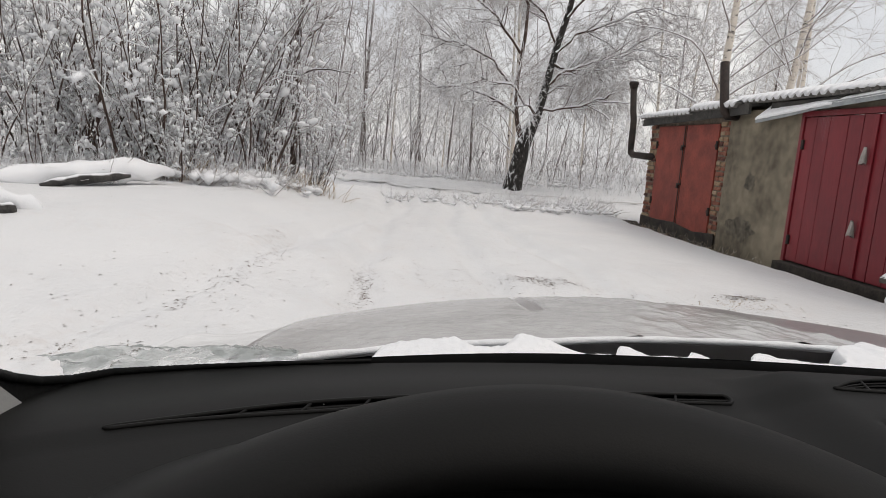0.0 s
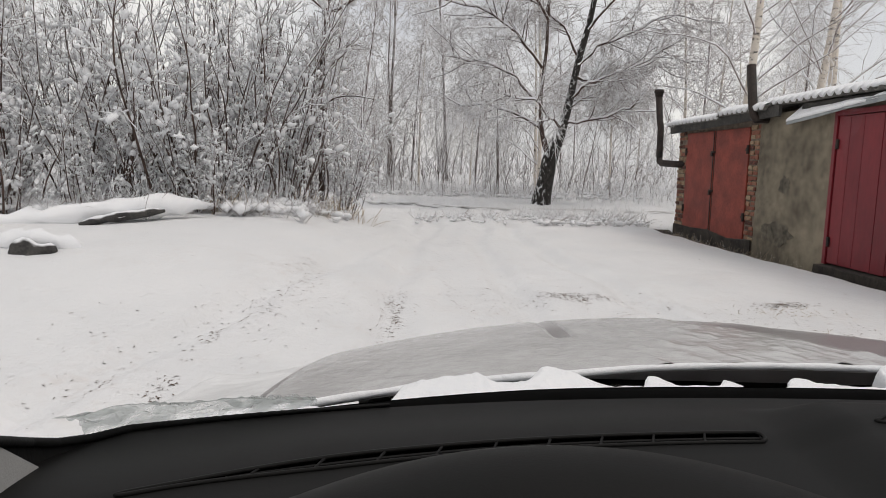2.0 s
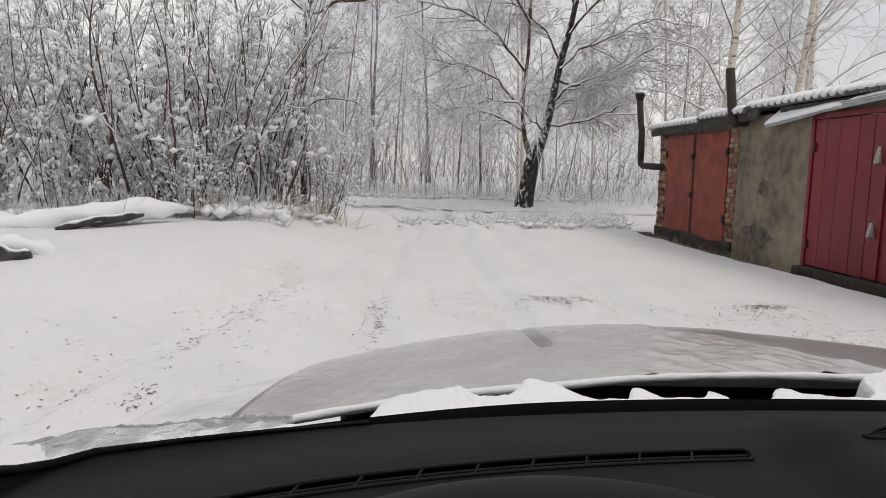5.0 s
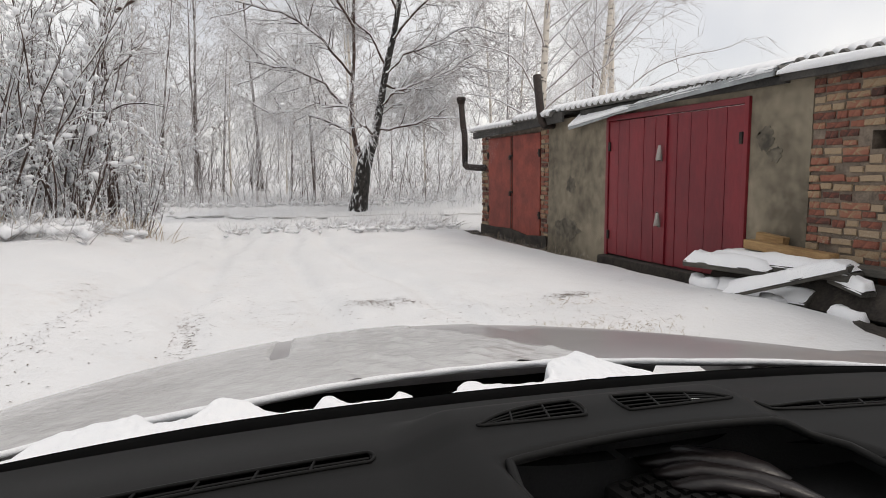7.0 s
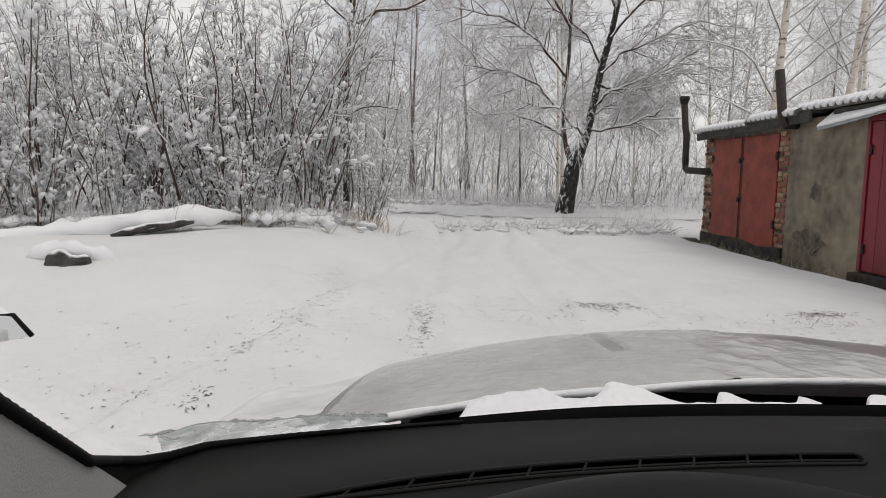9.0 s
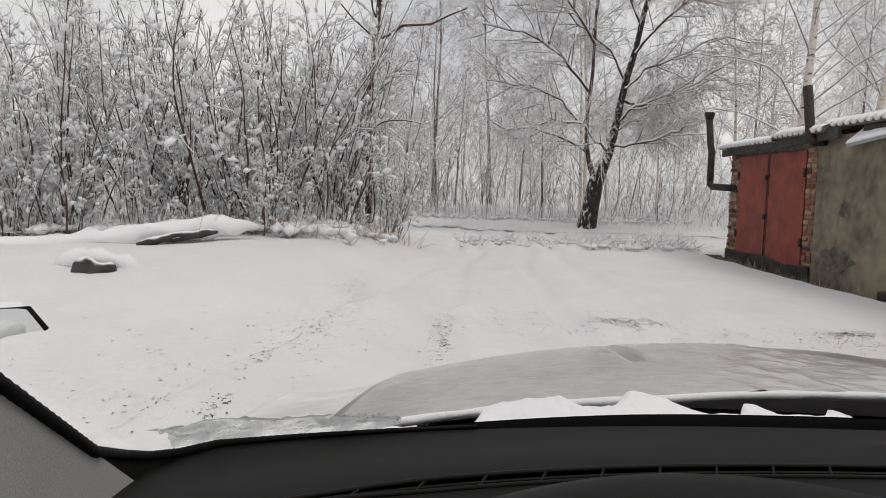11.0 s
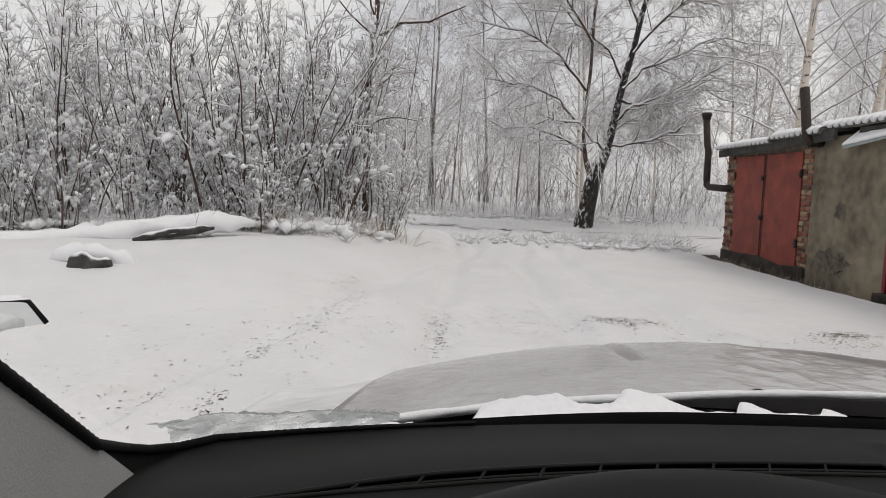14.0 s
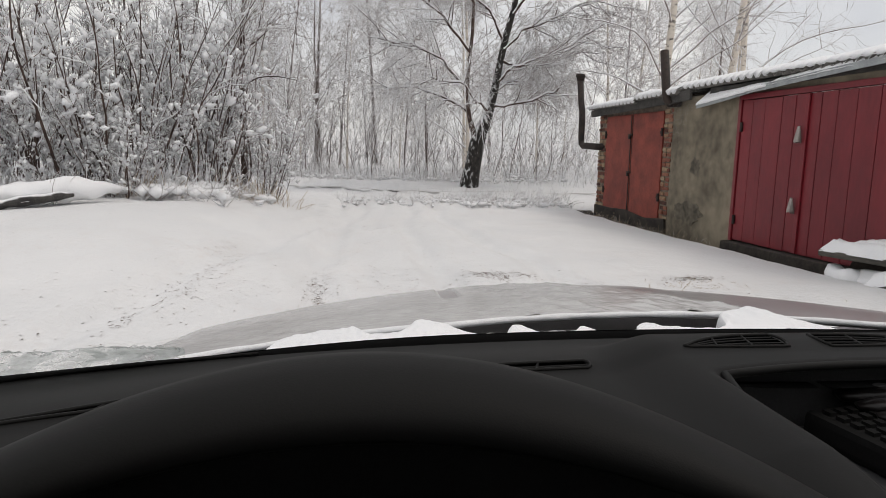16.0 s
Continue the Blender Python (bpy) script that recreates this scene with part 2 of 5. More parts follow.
# ---- mesh helpers ----
def smoothstep(a, b, x):
    t = min(1.0, max(0.0, (x - a) / (b - a)))
    return t * t * (3 - 2 * t)


def mesh_of(name, verts, faces, mat, smooth=False):
    me = bpy.data.meshes.new(name)
    me.from_pydata(verts, [], faces)
    me.materials.append(mat)
    if smooth:
        me.polygons.foreach_set("use_smooth", [True] * len(me.polygons))
    me.update()
    return me


def piece(name, me, parent=None, label="", m=None):
    ob = new(name, me)
    if parent is not None:
        ob.parent = parent
    if m is not None:
        ob.matrix_basis = m
    return tagged(ob, label)


def part(name, bm, mat, parent=None, label="", smooth=False, m=None):
    me = bpy.data.meshes.new(name)
    bm.to_mesh(me)
    bm.free()
    me.materials.append(mat)
    if smooth:
        me.polygons.foreach_set("use_smooth", [True] * len(me.polygons))
    return piece(name, me, parent, label, m)


def box(bm, lo, hi, bevel=0.0, jitter=0.0):
    c, d = [(a + b) / 2 for a, b in zip(lo, hi)], [b - a for a, b in zip(lo, hi)]
    made = bmesh.ops.create_cube(bm, size=1.0, matrix=Matrix.Translation(c) @ Matrix.Diagonal((*d, 1)))
    if jitter:
        for v in made["verts"]:
            v.co += Vector([random.uniform(-jitter, jitter) for _ in range(3)])
    if bevel:
        edges = list({e for v in made["verts"] for e in v.link_edges})
        bmesh.ops.bevel(bm, geom=edges, offset=bevel, segments=2, affect="EDGES", profile=0.6)
    return bm


def boxed(lo, hi, bevel=0.0, jitter=0.0):
    return box(bmesh.new(), lo, hi, bevel, jitter)


class Tubes:
    """Many tapered tubes along lines, gathered into one mesh."""

    def __init__(self):
        self.v, self.f = [], []

    def line(self, pts, radii, sides=4, cap=False):
        n0 = len(self.v)
        for i, p in enumerate(pts):
            d = (pts[min(i + 1, len(pts) - 1)] - pts[max(i - 1, 0)])
            d = d.normalized() if d.length > 1e-9 else Vector((0, 0, 1))
            a = d.cross(Vector((0.31, 0.17, 0.93)) if abs(d.z) < 0.9 else Vector((1, 0.1, 0)))
            a.normalize()
            b = d.cross(a)
            for k in range(sides):
                w = 2 * math.pi * k / sides
                self.v.append(p + (a * math.cos(w) + b * math.sin(w)) * radii[i])
        for i in range(len(pts) - 1):
            for k in range(sides):
                k2 = (k + 1) % sides
                q = n0 + i * sides
                self.f.append((q + k, q + k2, q + sides + k2, q + sides + k))
        if cap:
            self.f.append(tuple(n0 + k for k in range(sides))[::-1])
            self.f.append(tuple(n0 + (len(pts) - 1) * sides + k for k in range(sides)))

    def blob(self, p, axis, length, width, height, rng):
        """A small lump of snow, longer along its branch."""
        n0 = len(self.v)
        ax = Vector((axis.x, axis.y, axis.z * 0.6))
        ax = ax.normalized() if ax.length > 1e-6 else Vector((1, 0, 0))
        side = ax.cross(Vector((0, 0, 1)))
        side = side.normalized() if side.length > 1e-6 else Vector((0, 1, 0))
        up = side.cross(ax)
        for s, w in ((-1, 0.45), (-0.45, 0.95), (0.4, 1.0), (1, 0.5)):
            for k in range(4):
                a = 2 * math.pi * k / 4
                j = rng.uniform(0.45, 1.6) * w
                self.v.append(p + ax * s * length + side * math.cos(a) * width * j + up * (math.sin(a) * height * j + height * 0.4))
        for i in range(3):
            for k in range(4):
                q, k2 = n0 + i * 4, (k + 1) % 4
                self.f.append((q + k, q + k2, q + 4 + k2, q + 4 + k))
        self.f.append(tuple(n0 + k for k in range(4))[::-1])
        self.f.append(tuple(n0 + 12 + k for k in range(4)))

    def mesh(self, name, mat, smooth=True):
        return mesh_of(name, self.v, self.f, mat, smooth)


def wander(p, d, length, steps, wob, lift, rng):
    """A crooked line from p along d; lift bends it up (+) or down (-)."""
    pts, d = [p.copy()], d.normalized()
    for _ in range(steps):
        d = (d + Vector((rng.gauss(0, wob), rng.gauss(0, wob), rng.gauss(0, wob) + lift))).normalized()
        pts.append(pts[-1] + d * length / steps)
    return pts


def taper(r0, r1, n):
    return [r0 + (r1 - r0) * i / (n - 1) for i in range(n)]


def at_along(pts, f):
    x = f * (len(pts) - 1)
    i = min(int(x), len(pts) - 2)
    return pts[i].lerp(pts[i + 1], x - i), (pts[i + 1] - pts[i]).normalized()


def sideways(d, spread, rng):
    """A direction that leaves d by about that many degrees."""
    r = Vector((rng.gauss(0, 1), rng.gauss(0, 1), rng.gauss(0, 1)))
    r = (r - d * r.dot(d)).normalized()
    a = radians(spread * rng.uniform(0.75, 1.25))
    return d * math.cos(a) + r * math.sin(a)


# ---- ground ----
RUTS = [
    [(-2.4, 0.5), (-1.65, 2.6), (-1.0, 4.6), (-0.35, 7.6), (0.25, 11), (0.35, 15), (-1.5, 20)],
    [(0.0, 2.6), (0.08, 5.3), (0.2, 8.7), (0.75, 13), (0.6, 16.5), (-1.0, 20.5)],
    [(1.15, 2.6), (1.2, 5.5), (1.25, 9), (1.6, 13), (1.6, 16.5), (0.5, 20)],
    [(2.6, 2.6), (2.3, 6.0), (2.0, 10), (2.2, 14), (3.0, 18)],
]


def rut_depth(x, y):
    deep = 0.0
    for line in RUTS:
        for (x0, y0), (x1, y1) in zip(line, line[1:]):
            if y0 <= y < y1:
                t = (y - y0) / (y1 - y0)
                t2 = t * t * (3 - 2 * t) * 0.5 + t * 0.5
                o = abs(x - (x0 + (x1 - x0) * t2) - 0.14 * noise.noise((0, y * 0.6, 3 + x0)) - 0.05 * noise.noise((1, y * 2.2, 3)))
                deep -= 0.058 * (1 - smoothstep(0.04, 0.2, o)) - 0.014 * math.exp(-((o - 0.27) / 0.08) ** 2)
    return deep


def ground_height(x, y):
    far = smoothstep(19, 34, y) * 0.2 + max(0.0, y - 26) * 0.013
    bank = 0.44 * smoothstep(0.7, -2.0, x + 0.05 * max(0.0, y - 9)) * smoothstep(2.0, 6.5, y + 0.25 * max(0.0, -x - 3)) * (1 - smoothstep(12.5, 17.5, y + 0.1 * x))
    lane = y + 0.4 * x
    road = 0.09 * smoothstep(19.55, 19.9, lane) * smoothstep(24, 21, lane) - 0.03 * math.exp(-((lane - 19.4) / 0.18) ** 2) - 0.05 * math.exp(-((lane - 17.6) / 0.9) ** 2)
    edge = -0.17 * smoothstep(4.95, 5.28, x + 0.06 * noise.noise((0, y * 1.5, 8))) * smoothstep(12.9, 12.2, y) * smoothstep(2.0, 3.0, y)
    n = 0.05 * noise.noise((x * 0.35, y * 0.35, 0)) + 0.02 * noise.noise((x * 1.3, y * 1.3, 5)) + 0.014 * noise.noise((x * 5, y * 5, 9)) + (0.008 + 0.034 * smoothstep(3.4, 1.2, abs(x - 1.2))) * noise.noise((x * 7, y * 5, 2))
    near = 1 - smoothstep(14, 24, abs(y - 8))
    heap = 0.13 * math.exp(-((x - 4.5) / 0.5) ** 2 - ((y - 4.2) / 0.9) ** 2)
    return far + bank + road + edge + heap + n * (0.6 if y < 16 else 1.5) + (rut_depth(x, y) if near > 0 and -4 < x < 4 else 0.0)


def graded(lo, hi, mid_lo, mid_hi, fine, grow):
    out, s, v = [mid_lo], fine, mid_lo
    while v < mid_hi:
        v += fine
        out.append(v)
    while v < hi:
        s *= grow
        v += s
        out.append(v)
    v, s, pre = mid_lo, fine, []
    while v > lo:
        s *= grow
        v -= s
        pre.append(v)
    return pre[::-1] + out


xs, ys = graded(-400, 400, -4.5, 5.6, 0.07, 1.13), graded(-120, 700, 2.2, 14.0, 0.08, 1.10)
verts = [(x, y, ground_height(x, y)) for y in ys for x in xs]
w = len(xs)
faces = [(j * w + i, j * w + i + 1, (j + 1) * w + i + 1, (j + 1) * w + i) for j in range(len(ys) - 1) for i in range(w - 1)]
tagged(piece("ground", mesh_of("ground", verts, faces, M_SNOW, True)), "snow-covered yard with shallow wheel ruts", "snow ground", kind="structure")

# slushy wheel track on the crossing road
rng = random.Random(4)
verts, faces = [], []
for i in range(90):
    x = -7 + i * 0.2
    y = 19.34 - 0.4 * x + 0.06 * noise.noise((x * 0.8, 1, 1))
    hw = 0.05 + 0.08 * max(0, noise.noise((x * 1.1, 4, 2)) + 0.35)
    for o in (-hw, hw):
        verts.append((x, y + o, ground_height(x, y) + 0.045))
faces = [(2 * i, 2 * i + 2, 2 * i + 3, 2 * i + 1) for i in range(89)]
tagged(piece("road", mesh_of("road", verts, faces, M_SLUSH)), "dark slushy wheel track on the snowy lane", "road", kind="structure")


# bare earth at the foot of the garages
verts, faces = [], []
for i in range(150):
    y = 2.2 + i * 0.07
    inner = 5.12 - 0.36 * smoothstep(4.0, 3.3, y) + 0.07 * noise.noise((y * 2, 3, 3)) + 0.05 * noise.noise((y * 8, 1, 3))
    for k in range(9):
        x = inner + (5.45 - inner) * k / 8
        verts.append((x, y, ground_height(x, y) + (0.0 if k == 0 else 0.022 + 0.025 * noise.noise((x * 9, y * 9, 1)))))
faces = [(9 * i + k, 9 * i + k + 1, 9 * i + k + 10, 9 * i + k + 9) for i in range(149) for k in range(8)]
tagged(piece("soil", mesh_of("soil", verts, faces, M_BASE, True)), "bare black earth along the garage foot", "soil", kind="structure")

# ---- garages ----
WX = 5.43      # front face of the row
WT = 0.25


def thing(name, label, category, group="", at=(0, 0, 0)):
    ob = new(name)
    ob.empty_display_size = 0.1
    ob.location = at
    return tagged(ob, label, category, group)


def brick_fill(parent, y0, y1, z0, z1, seed, skip=()):
    """Running-bond bricks, each proud of the mortar by a little."""
    rng = random.Random(seed)
    shapes = []
    for k in range(8):
        bm = boxed((0.0, -0.125, -0.031), (0.06, 0.125, 0.031), 0.006, 0.0)
        for v in bm.verts:
            v.co += Vector((rng.uniform(-0.004, 0.004), rng.uniform(-0.010, 0.010), rng.uniform(-0.007, 0.007)))
        me = bpy.data.meshes.new("brick")
        bm.to_mesh(me)
        bm.free()
        me.materials.append(M_BRICK)
        shapes.append(me)
    z, row = z0 + 0.036, 0
    while z < z1 - 0.03:
        y = y1
        lengths = [0.25, 0.12, 0.12, 0.19] if row % 2 else [0.12, 0.19, 0.12, 0.25]
        k = row % 3
        while y > y0 + 0.05:
            size = min(lengths[k % 4] * rng.uniform(0.86, 1.05), y - y0)
            k += 1
            mid = y - size / 2
            if size > 0.05 and rng.random() > 0.03 and not any(a < mid < b and c < z < d for a, b, c, d in skip):
                ob = piece("brick", rng.choice(shapes), parent)
                ob.location = (WX - rng.uniform(-0.009, 0.015), mid, z + rng.uniform(-0.009, 0.009))
                ob.scale = (1, size / 0.25 * rng.uniform(0.9, 1.0), rng.uniform(0.72, 1.02))
                ob.rotation_euler = (rng.uniform(-0.025, 0.025), 0, rng.uniform(-0.02, 0.02))
            y -= size + rng.uniform(0.010, 0.018)
        z += 0.0772
        row += 1


def corrugated(parent, y0, y1, x0, x1, z0, z1, name, mat, lift=0.0, thick=0.012, wave=0.022, pitch=0.15, rough=0.0):
    """A wavy sheet that slopes from the front edge x0 up to the back x1."""
    n = int((y1 - y0) / pitch * 8)
    v, f = [], []
    for j in range(9):
        t = j / 8
        for i in range(n + 1):
            y = y0 + (y1 - y0) * i / n
            r = rough * noise.noise((x0 + t * 5, y * 3, 2)) if rough else 0
            z = z0 + (z1 - z0) * t + wave * math.cos(2 * math.pi * y / pitch) + lift + r
            v.append((x0 + (x1 - x0) * t + (rough * 0.8 * noise.noise((y * 4, 7, j)) if j == 0 else 0), y, z))
    w_ = n + 1
    m_ = len(v)
    v += [(a, b, c - thick) for a, b, c in v]
    for j in range(8):
        for i in range(n):
            q = j * w_ + i
            f.append((q, q + w_, q + w_ + 1, q + 1))
            f.append((m_ + q, m_ + q + 1, m_ + q + w_ + 1, m_ + q + w_))
    for i in range(n):
        f.append((i, i + 1, m_ + i + 1, m_ + i))
    for j in range(8):
        a, b = j * w_, (j + 1) * w_
        f.append((a, m_ + a, m_ + b, b))
        a, b = a + n, b + n
        f.append((a, b, m_ + b, m_ + a))
    return piece(name, mesh_of(name, v, f, mat, True), parent)


def snow_cap(parent, y0, y1, x0, x1, z0, z1, depth=0.07, seed=1, slant=0.0, wave=0.0, pitch=0.15):
    """A rounded, uneven sheet of snow on a sloping roof."""
    n, k = int((y1 - y0) / (0.02 if wave else 0.06)), 14
    v, f = [], []
    for j in range(k + 1):
        t = (j / k) ** 1.6
        for i in range(n + 1):
            y = y0 + (y1 - y0) * i / n
            hang = 0.03 * noise.noise((y * 1.7, seed, 3)) + 0.012 * noise.noise((y * 7, seed, 1))
            end = min(1.0, min(i, n - i) / 2.5)
            d = depth * min(1.0, (t * 14) ** 0.5 if t < 0.07 else 1.0) * (0.35 + 0.65 * end)
            z = z0 + slant * (y - y0) * (1 - t) + (z1 - z0) * t + d * (1 + 0.35 * noise.noise((t * 9, y * 1.3, seed)))
            z += wave * math.cos(2 * math.pi * y / pitch) * (1 - 0.75 * smoothstep(0.0, 0.08, t))
            v.append((x0 + hang * (0.4 if wave else 1.0) + (x1 - x0) * t, y, z - (0.015 if j == 0 else 0) + 0.012 * noise.noise((y * 9, j, seed))))
    w_ = n + 1
    for j in range(k):
        for i in range(n):
            q = j * w_ + i
            f.append((q, q + w_, q + w_ + 1, q + 1))
    m_ = len(v)
    v += [(x0 + 0.05, y0 + (y1 - y0) * i / n, z0 + slant * (y1 - y0) * i / n - 0.01 + wave * math.cos(2 * math.pi * (y0 + (y1 - y0) * i / n) / pitch)) for i in range(n + 1)]
    for i in range(n):
        f.append((i, i + 1, m_ + i + 1, m_ + i))
    return piece("roof_snow", mesh_of("roof_snow", v, f, M_CLUMP, True), parent, "thick fresh snow on the roof")


def shell(parent, y0, y1, z_top, x1=10.4):
    """Side and back walls that close a garage behind its front."""
    bm = boxed((WX + WT, y0, -0.2), (x1, y0 + 0.12, z_top))
    box(bm, (WX + WT, y1 - 0.12, -0.2), (x1, y1, z_top))
    box(bm, (x1 - 0.12, y0 + 0.12, -0.2), (x1, y1 - 0.12, z_top))
    part("wall", bm, M_MORTAR, parent)


# garage with orange gate, brick piers
g1 = thing("garage", "low brick garage with orange-red steel gate and sooty plinth", "garage", "row of garages", (0, 0, 0))
bm = boxed((WX + 0.012, 11.98, -0.2), (WX + WT, 12.345, 1.98))
box(bm, (WX + 0.012, 9.47, -0.2), (WX + WT, 9.75, 1.98))
box(bm, (WX + 0.02, 9.75, 1.845), (WX + WT, 11.98, 1.98))
w1 = part("wall", bm, M_MORTAR, g1)
shell(g1, 9.47, 12.345, 2.05)
bm = boxed((WX - 0.03, 9.49, -0.2), (WX + 0.0, 12.36, 0.11), 0.012, 0.008)
bmesh.ops.subdivide_edges(bm, edges=bm.edges[:], cuts=3, use_grid_fill=True)
for v in bm.verts:
    v.co.x -= 0.02 * max(0, noise.noise(v.co * 3))
    if v.co.z > 0.05:
        v.co.z += 0.07 * noise.noise(v.co * 2.3)
part("plinth", bm, M_BASE, g1, "soot-blackened plinth")
for y0, y1, seed in ((10.88, 11.97, 0), (9.76, 10.865, 1)):
    leaf = part("gate_leaf", boxed((WX - 0.012, y0, 0.03), (WX + 0.02, y1, 1.84), 0.006), M_ORANGE, g1)
    far_y = y1 - 0.05 if seed == 0 else y0 + 0.05
    for z in (0.45, 1.5):
        bm = bmesh.new()
        bmesh.ops.create_cone(bm, cap_ends=True, segments=10, radius1=0.022, radius2=0.022, depth=0.13, matrix=Matrix.Translation((WX - 0.02, far_y + (0.045 if seed == 0 else -0.045), z)))
        box(bm, (WX - 0.018, min(far_y, far_y), z - 0.02), (WX - 0.011, far_y + 0.03, z + 0.02))
        part("hinge", bm, M_IRON, leaf, "dark iron hinge")
    bm = boxed((WX - 0.02, y0 + 0.01, 0.13), (WX - 0.012, y0 + 0.03, 1.83)) if seed == 0 else boxed((WX - 0.016, y1 - 0.03, 0.13), (WX - 0.012, y1 - 0.015, 1.83))
    part("cover_strip", bm, M_IRON, leaf)
for z in (0.82, 1.48):
    bm = boxed((WX - 0.035, 10.82, z - 0.018), (WX - 0.012, 10.96, z + 0.018), 0.004)
    box(bm, (WX - 0.06, 10.86, z - 0.075), (WX - 0.03, 10.92, z - 0.005), 0.008)
    part("lock", bm, M_IRON, g1, "dark iron hasp with padlock")
bm = bmesh.new()
ring = [[bm.verts.new(p) for p in ((5.26, y, z), (5.26, y, z + h), (WX + 0.1, y, z + h + 0.02), (WX + 0.1, y, z + h - 0.01), (5.30, y, z + h - 0.03), (5.30, y, z))] for y, z, h in ((12.4, 1.85, 0.13), (11.2, 1.875, 0.13), (10.0, 1.90, 0.14), (8.75, 1.935, 0.15))]
for a, b in zip(ring, ring[1:]):
    for k in range(6):
        bm.faces.new((a[k], b[k], b[(k + 1) % 6], a[(k + 1) % 6]))
bm.faces.new(ring[0])
bm.faces.new(ring[-1][::-1])
bmesh.ops.recalc_face_normals(bm, faces=bm.faces[:])
part("fascia", bm, M_TAR, g1, "black tarred eaves board")
corrugated(g1, 10.4, 12.45, 5.2, 10.4, 2.02, 2.6, "roof_sheet", M_SLATE, wave=0.028)
corrugated(g1, 9.0, 10.45, 5.2, 10.4, 2.07, 2.64, "roof_sheet", M_SLATE, wave=0.03)
snow_cap(g1, 10.4, 12.45, 5.17, 10.4, 2.035, 2.62, 0.075, 2, 0.0, 0.028)
snow_cap(g1, 9.0, 10.4, 5.17, 10.4, 2.085, 2.66, 0.085, 6, 0.0, 0.03)
brick_fill(w1, 12.0, 12.345, 0.10, 1.90, 11)
brick_fill(w1, 9.475, 9.735, 0.10, 1.90, 12)

# garage with crimson gate
g2 = thing("garage", "rendered garage with crimson plank gate and tin eaves", "garage", "row of garages")
bm = boxed((WX, 7.76, -0.2), (WX + WT, 9.468, 2.0))
box(bm, (WX, 4.50, -0.2), (WX + WT, 5.215, 2.10))
box(bm, (WX, 5.215, 1.93), (WX + WT, 7.76, 2.05))
bmesh.ops.subdivide_edges(bm, edges=[e for e in bm.edges if e.calc_length() > 0.6], cuts=5, use_grid_fill=True)
part("wall", bm, M_PLASTER, g2, "stained grey-brown cement render")
shell(g2, 4.50, 9.465, 2.1)
part("threshold", boxed((WX - 0.12, 5.2, -0.25), (WX + 0.2, 7.8, 0.035), 0.01, 0.01), M_BASE, g2, "black sill beam under the gate")
bm = boxed((WX - 0.035, 7.70, 0.04), (WX + 0.05, 7.758, 1.93), 0.005)
box(bm, (WX - 0.035, 5.218, 0.04), (WX + 0.05, 5.275, 1.93), 0.005)
box(bm, (WX - 0.035, 5.276, 1.862), (WX + 0.05, 7.699, 1.928), 0.005)
part("gate_frame", bm, M_RED, g2)
rng = random.Random(8)
for y0, y1 in ((6.50, 7.69), (5.285, 6.48)):
    leaf = part("gate_leaf", boxed((WX + 0.0, y0, 0.05), (WX + 0.025, y1, 1.855)), M_RED, g2)
    cuts = [0.0, 0.17, 0.36, 0.62, 0.82, 1.0] if y0 > 6 else [0.0, 0.2, 0.44, 0.66, 0.85, 1.0]
    for lo_, hi_ in zip(cuts, cuts[1:]):
        a, b = y0 + (y1 - y0) * lo_, y0 + (y1 - y0) * hi_
        part("plank", boxed((WX - 0.018 - rng.uniform(0, 0.005), a + 0.004, 0.05 + rng.uniform(0, 0.015)), (WX, b - 0.004, 1.855 - rng.uniform(0, 0.01)), 0.004), M_RED, leaf)
    edge = y1 - 0.02 if y0 > 6 else y0 + 0.02
    for z in (0.32, 1.52):
        part("hinge", boxed((WX - 0.045, edge - 0.02, z - 0.06), (WX - 0.018, edge + 0.02, z + 0.06), 0.006), M_IRON, leaf, "dark iron hinge")
part("cover_strip", boxed((WX - 0.045, 6.462, 0.06), (WX - 0.026, 6.515, 1.85), 0.004), M_RED, g2)
for z, s in ((1.40, 1.0), (0.60, 1.0)):
    bm = bmesh.new()
    bmesh.ops.create_cone(bm, cap_ends=True, segments=12, radius1=0.05, radius2=0.018, depth=0.17, matrix=Matrix.Translation((WX - 0.07, 6.56, z)) @ Matrix.Diagonal((0.55, 1, 1, 1)))
    for v in bm.verts:
        v.co += Vector((rng.uniform(-0.006, 0.006), rng.uniform(-0.012, 0.012), rng.uniform(-0.02, 0.02)))
    part("padlock_cover", bm, M_RAG, g2, "pale cut plastic cover over a padlock", smooth=True)
rng = random.Random(14)
for y, z, a, b, out in ((5.02, 1.50, 0.10, 0.12, 0.004), (4.9, 1.34, 0.09, 0.07, 0.007), (8.85, 0.3, 0.38, 0.17, 0.005), (8.75, 0.98, 0.13, 0.12, 0.004)):
    bm = bmesh.new()
    rim = [bm.verts.new((WX - out, y + a * math.cos(q) * (1 + 0.5 * noise.noise((math.cos(q) * 3, math.sin(q) * 3, y * 5))), z + b * math.sin(q) * (1 + 0.5 * noise.noise((math.sin(q) * 3, math.cos(q) * 3, y * 3))))) for q in [k * math.pi / 24 for k in range(48)]]
    low = [bm.verts.new((WX + 0.002, v.co.y, v.co.z)) for v in rim]
    bm.faces.new(rim)
    for k in range(48):
        bm.faces.new((rim[k], low[k], low[(k + 1) % 48], rim[(k + 1) % 48]))
    bmesh.ops.recalc_face_normals(bm, faces=bm.faces[:])
    part("render_patch", bm, M_STAIN, g2, "dark patch of old render")
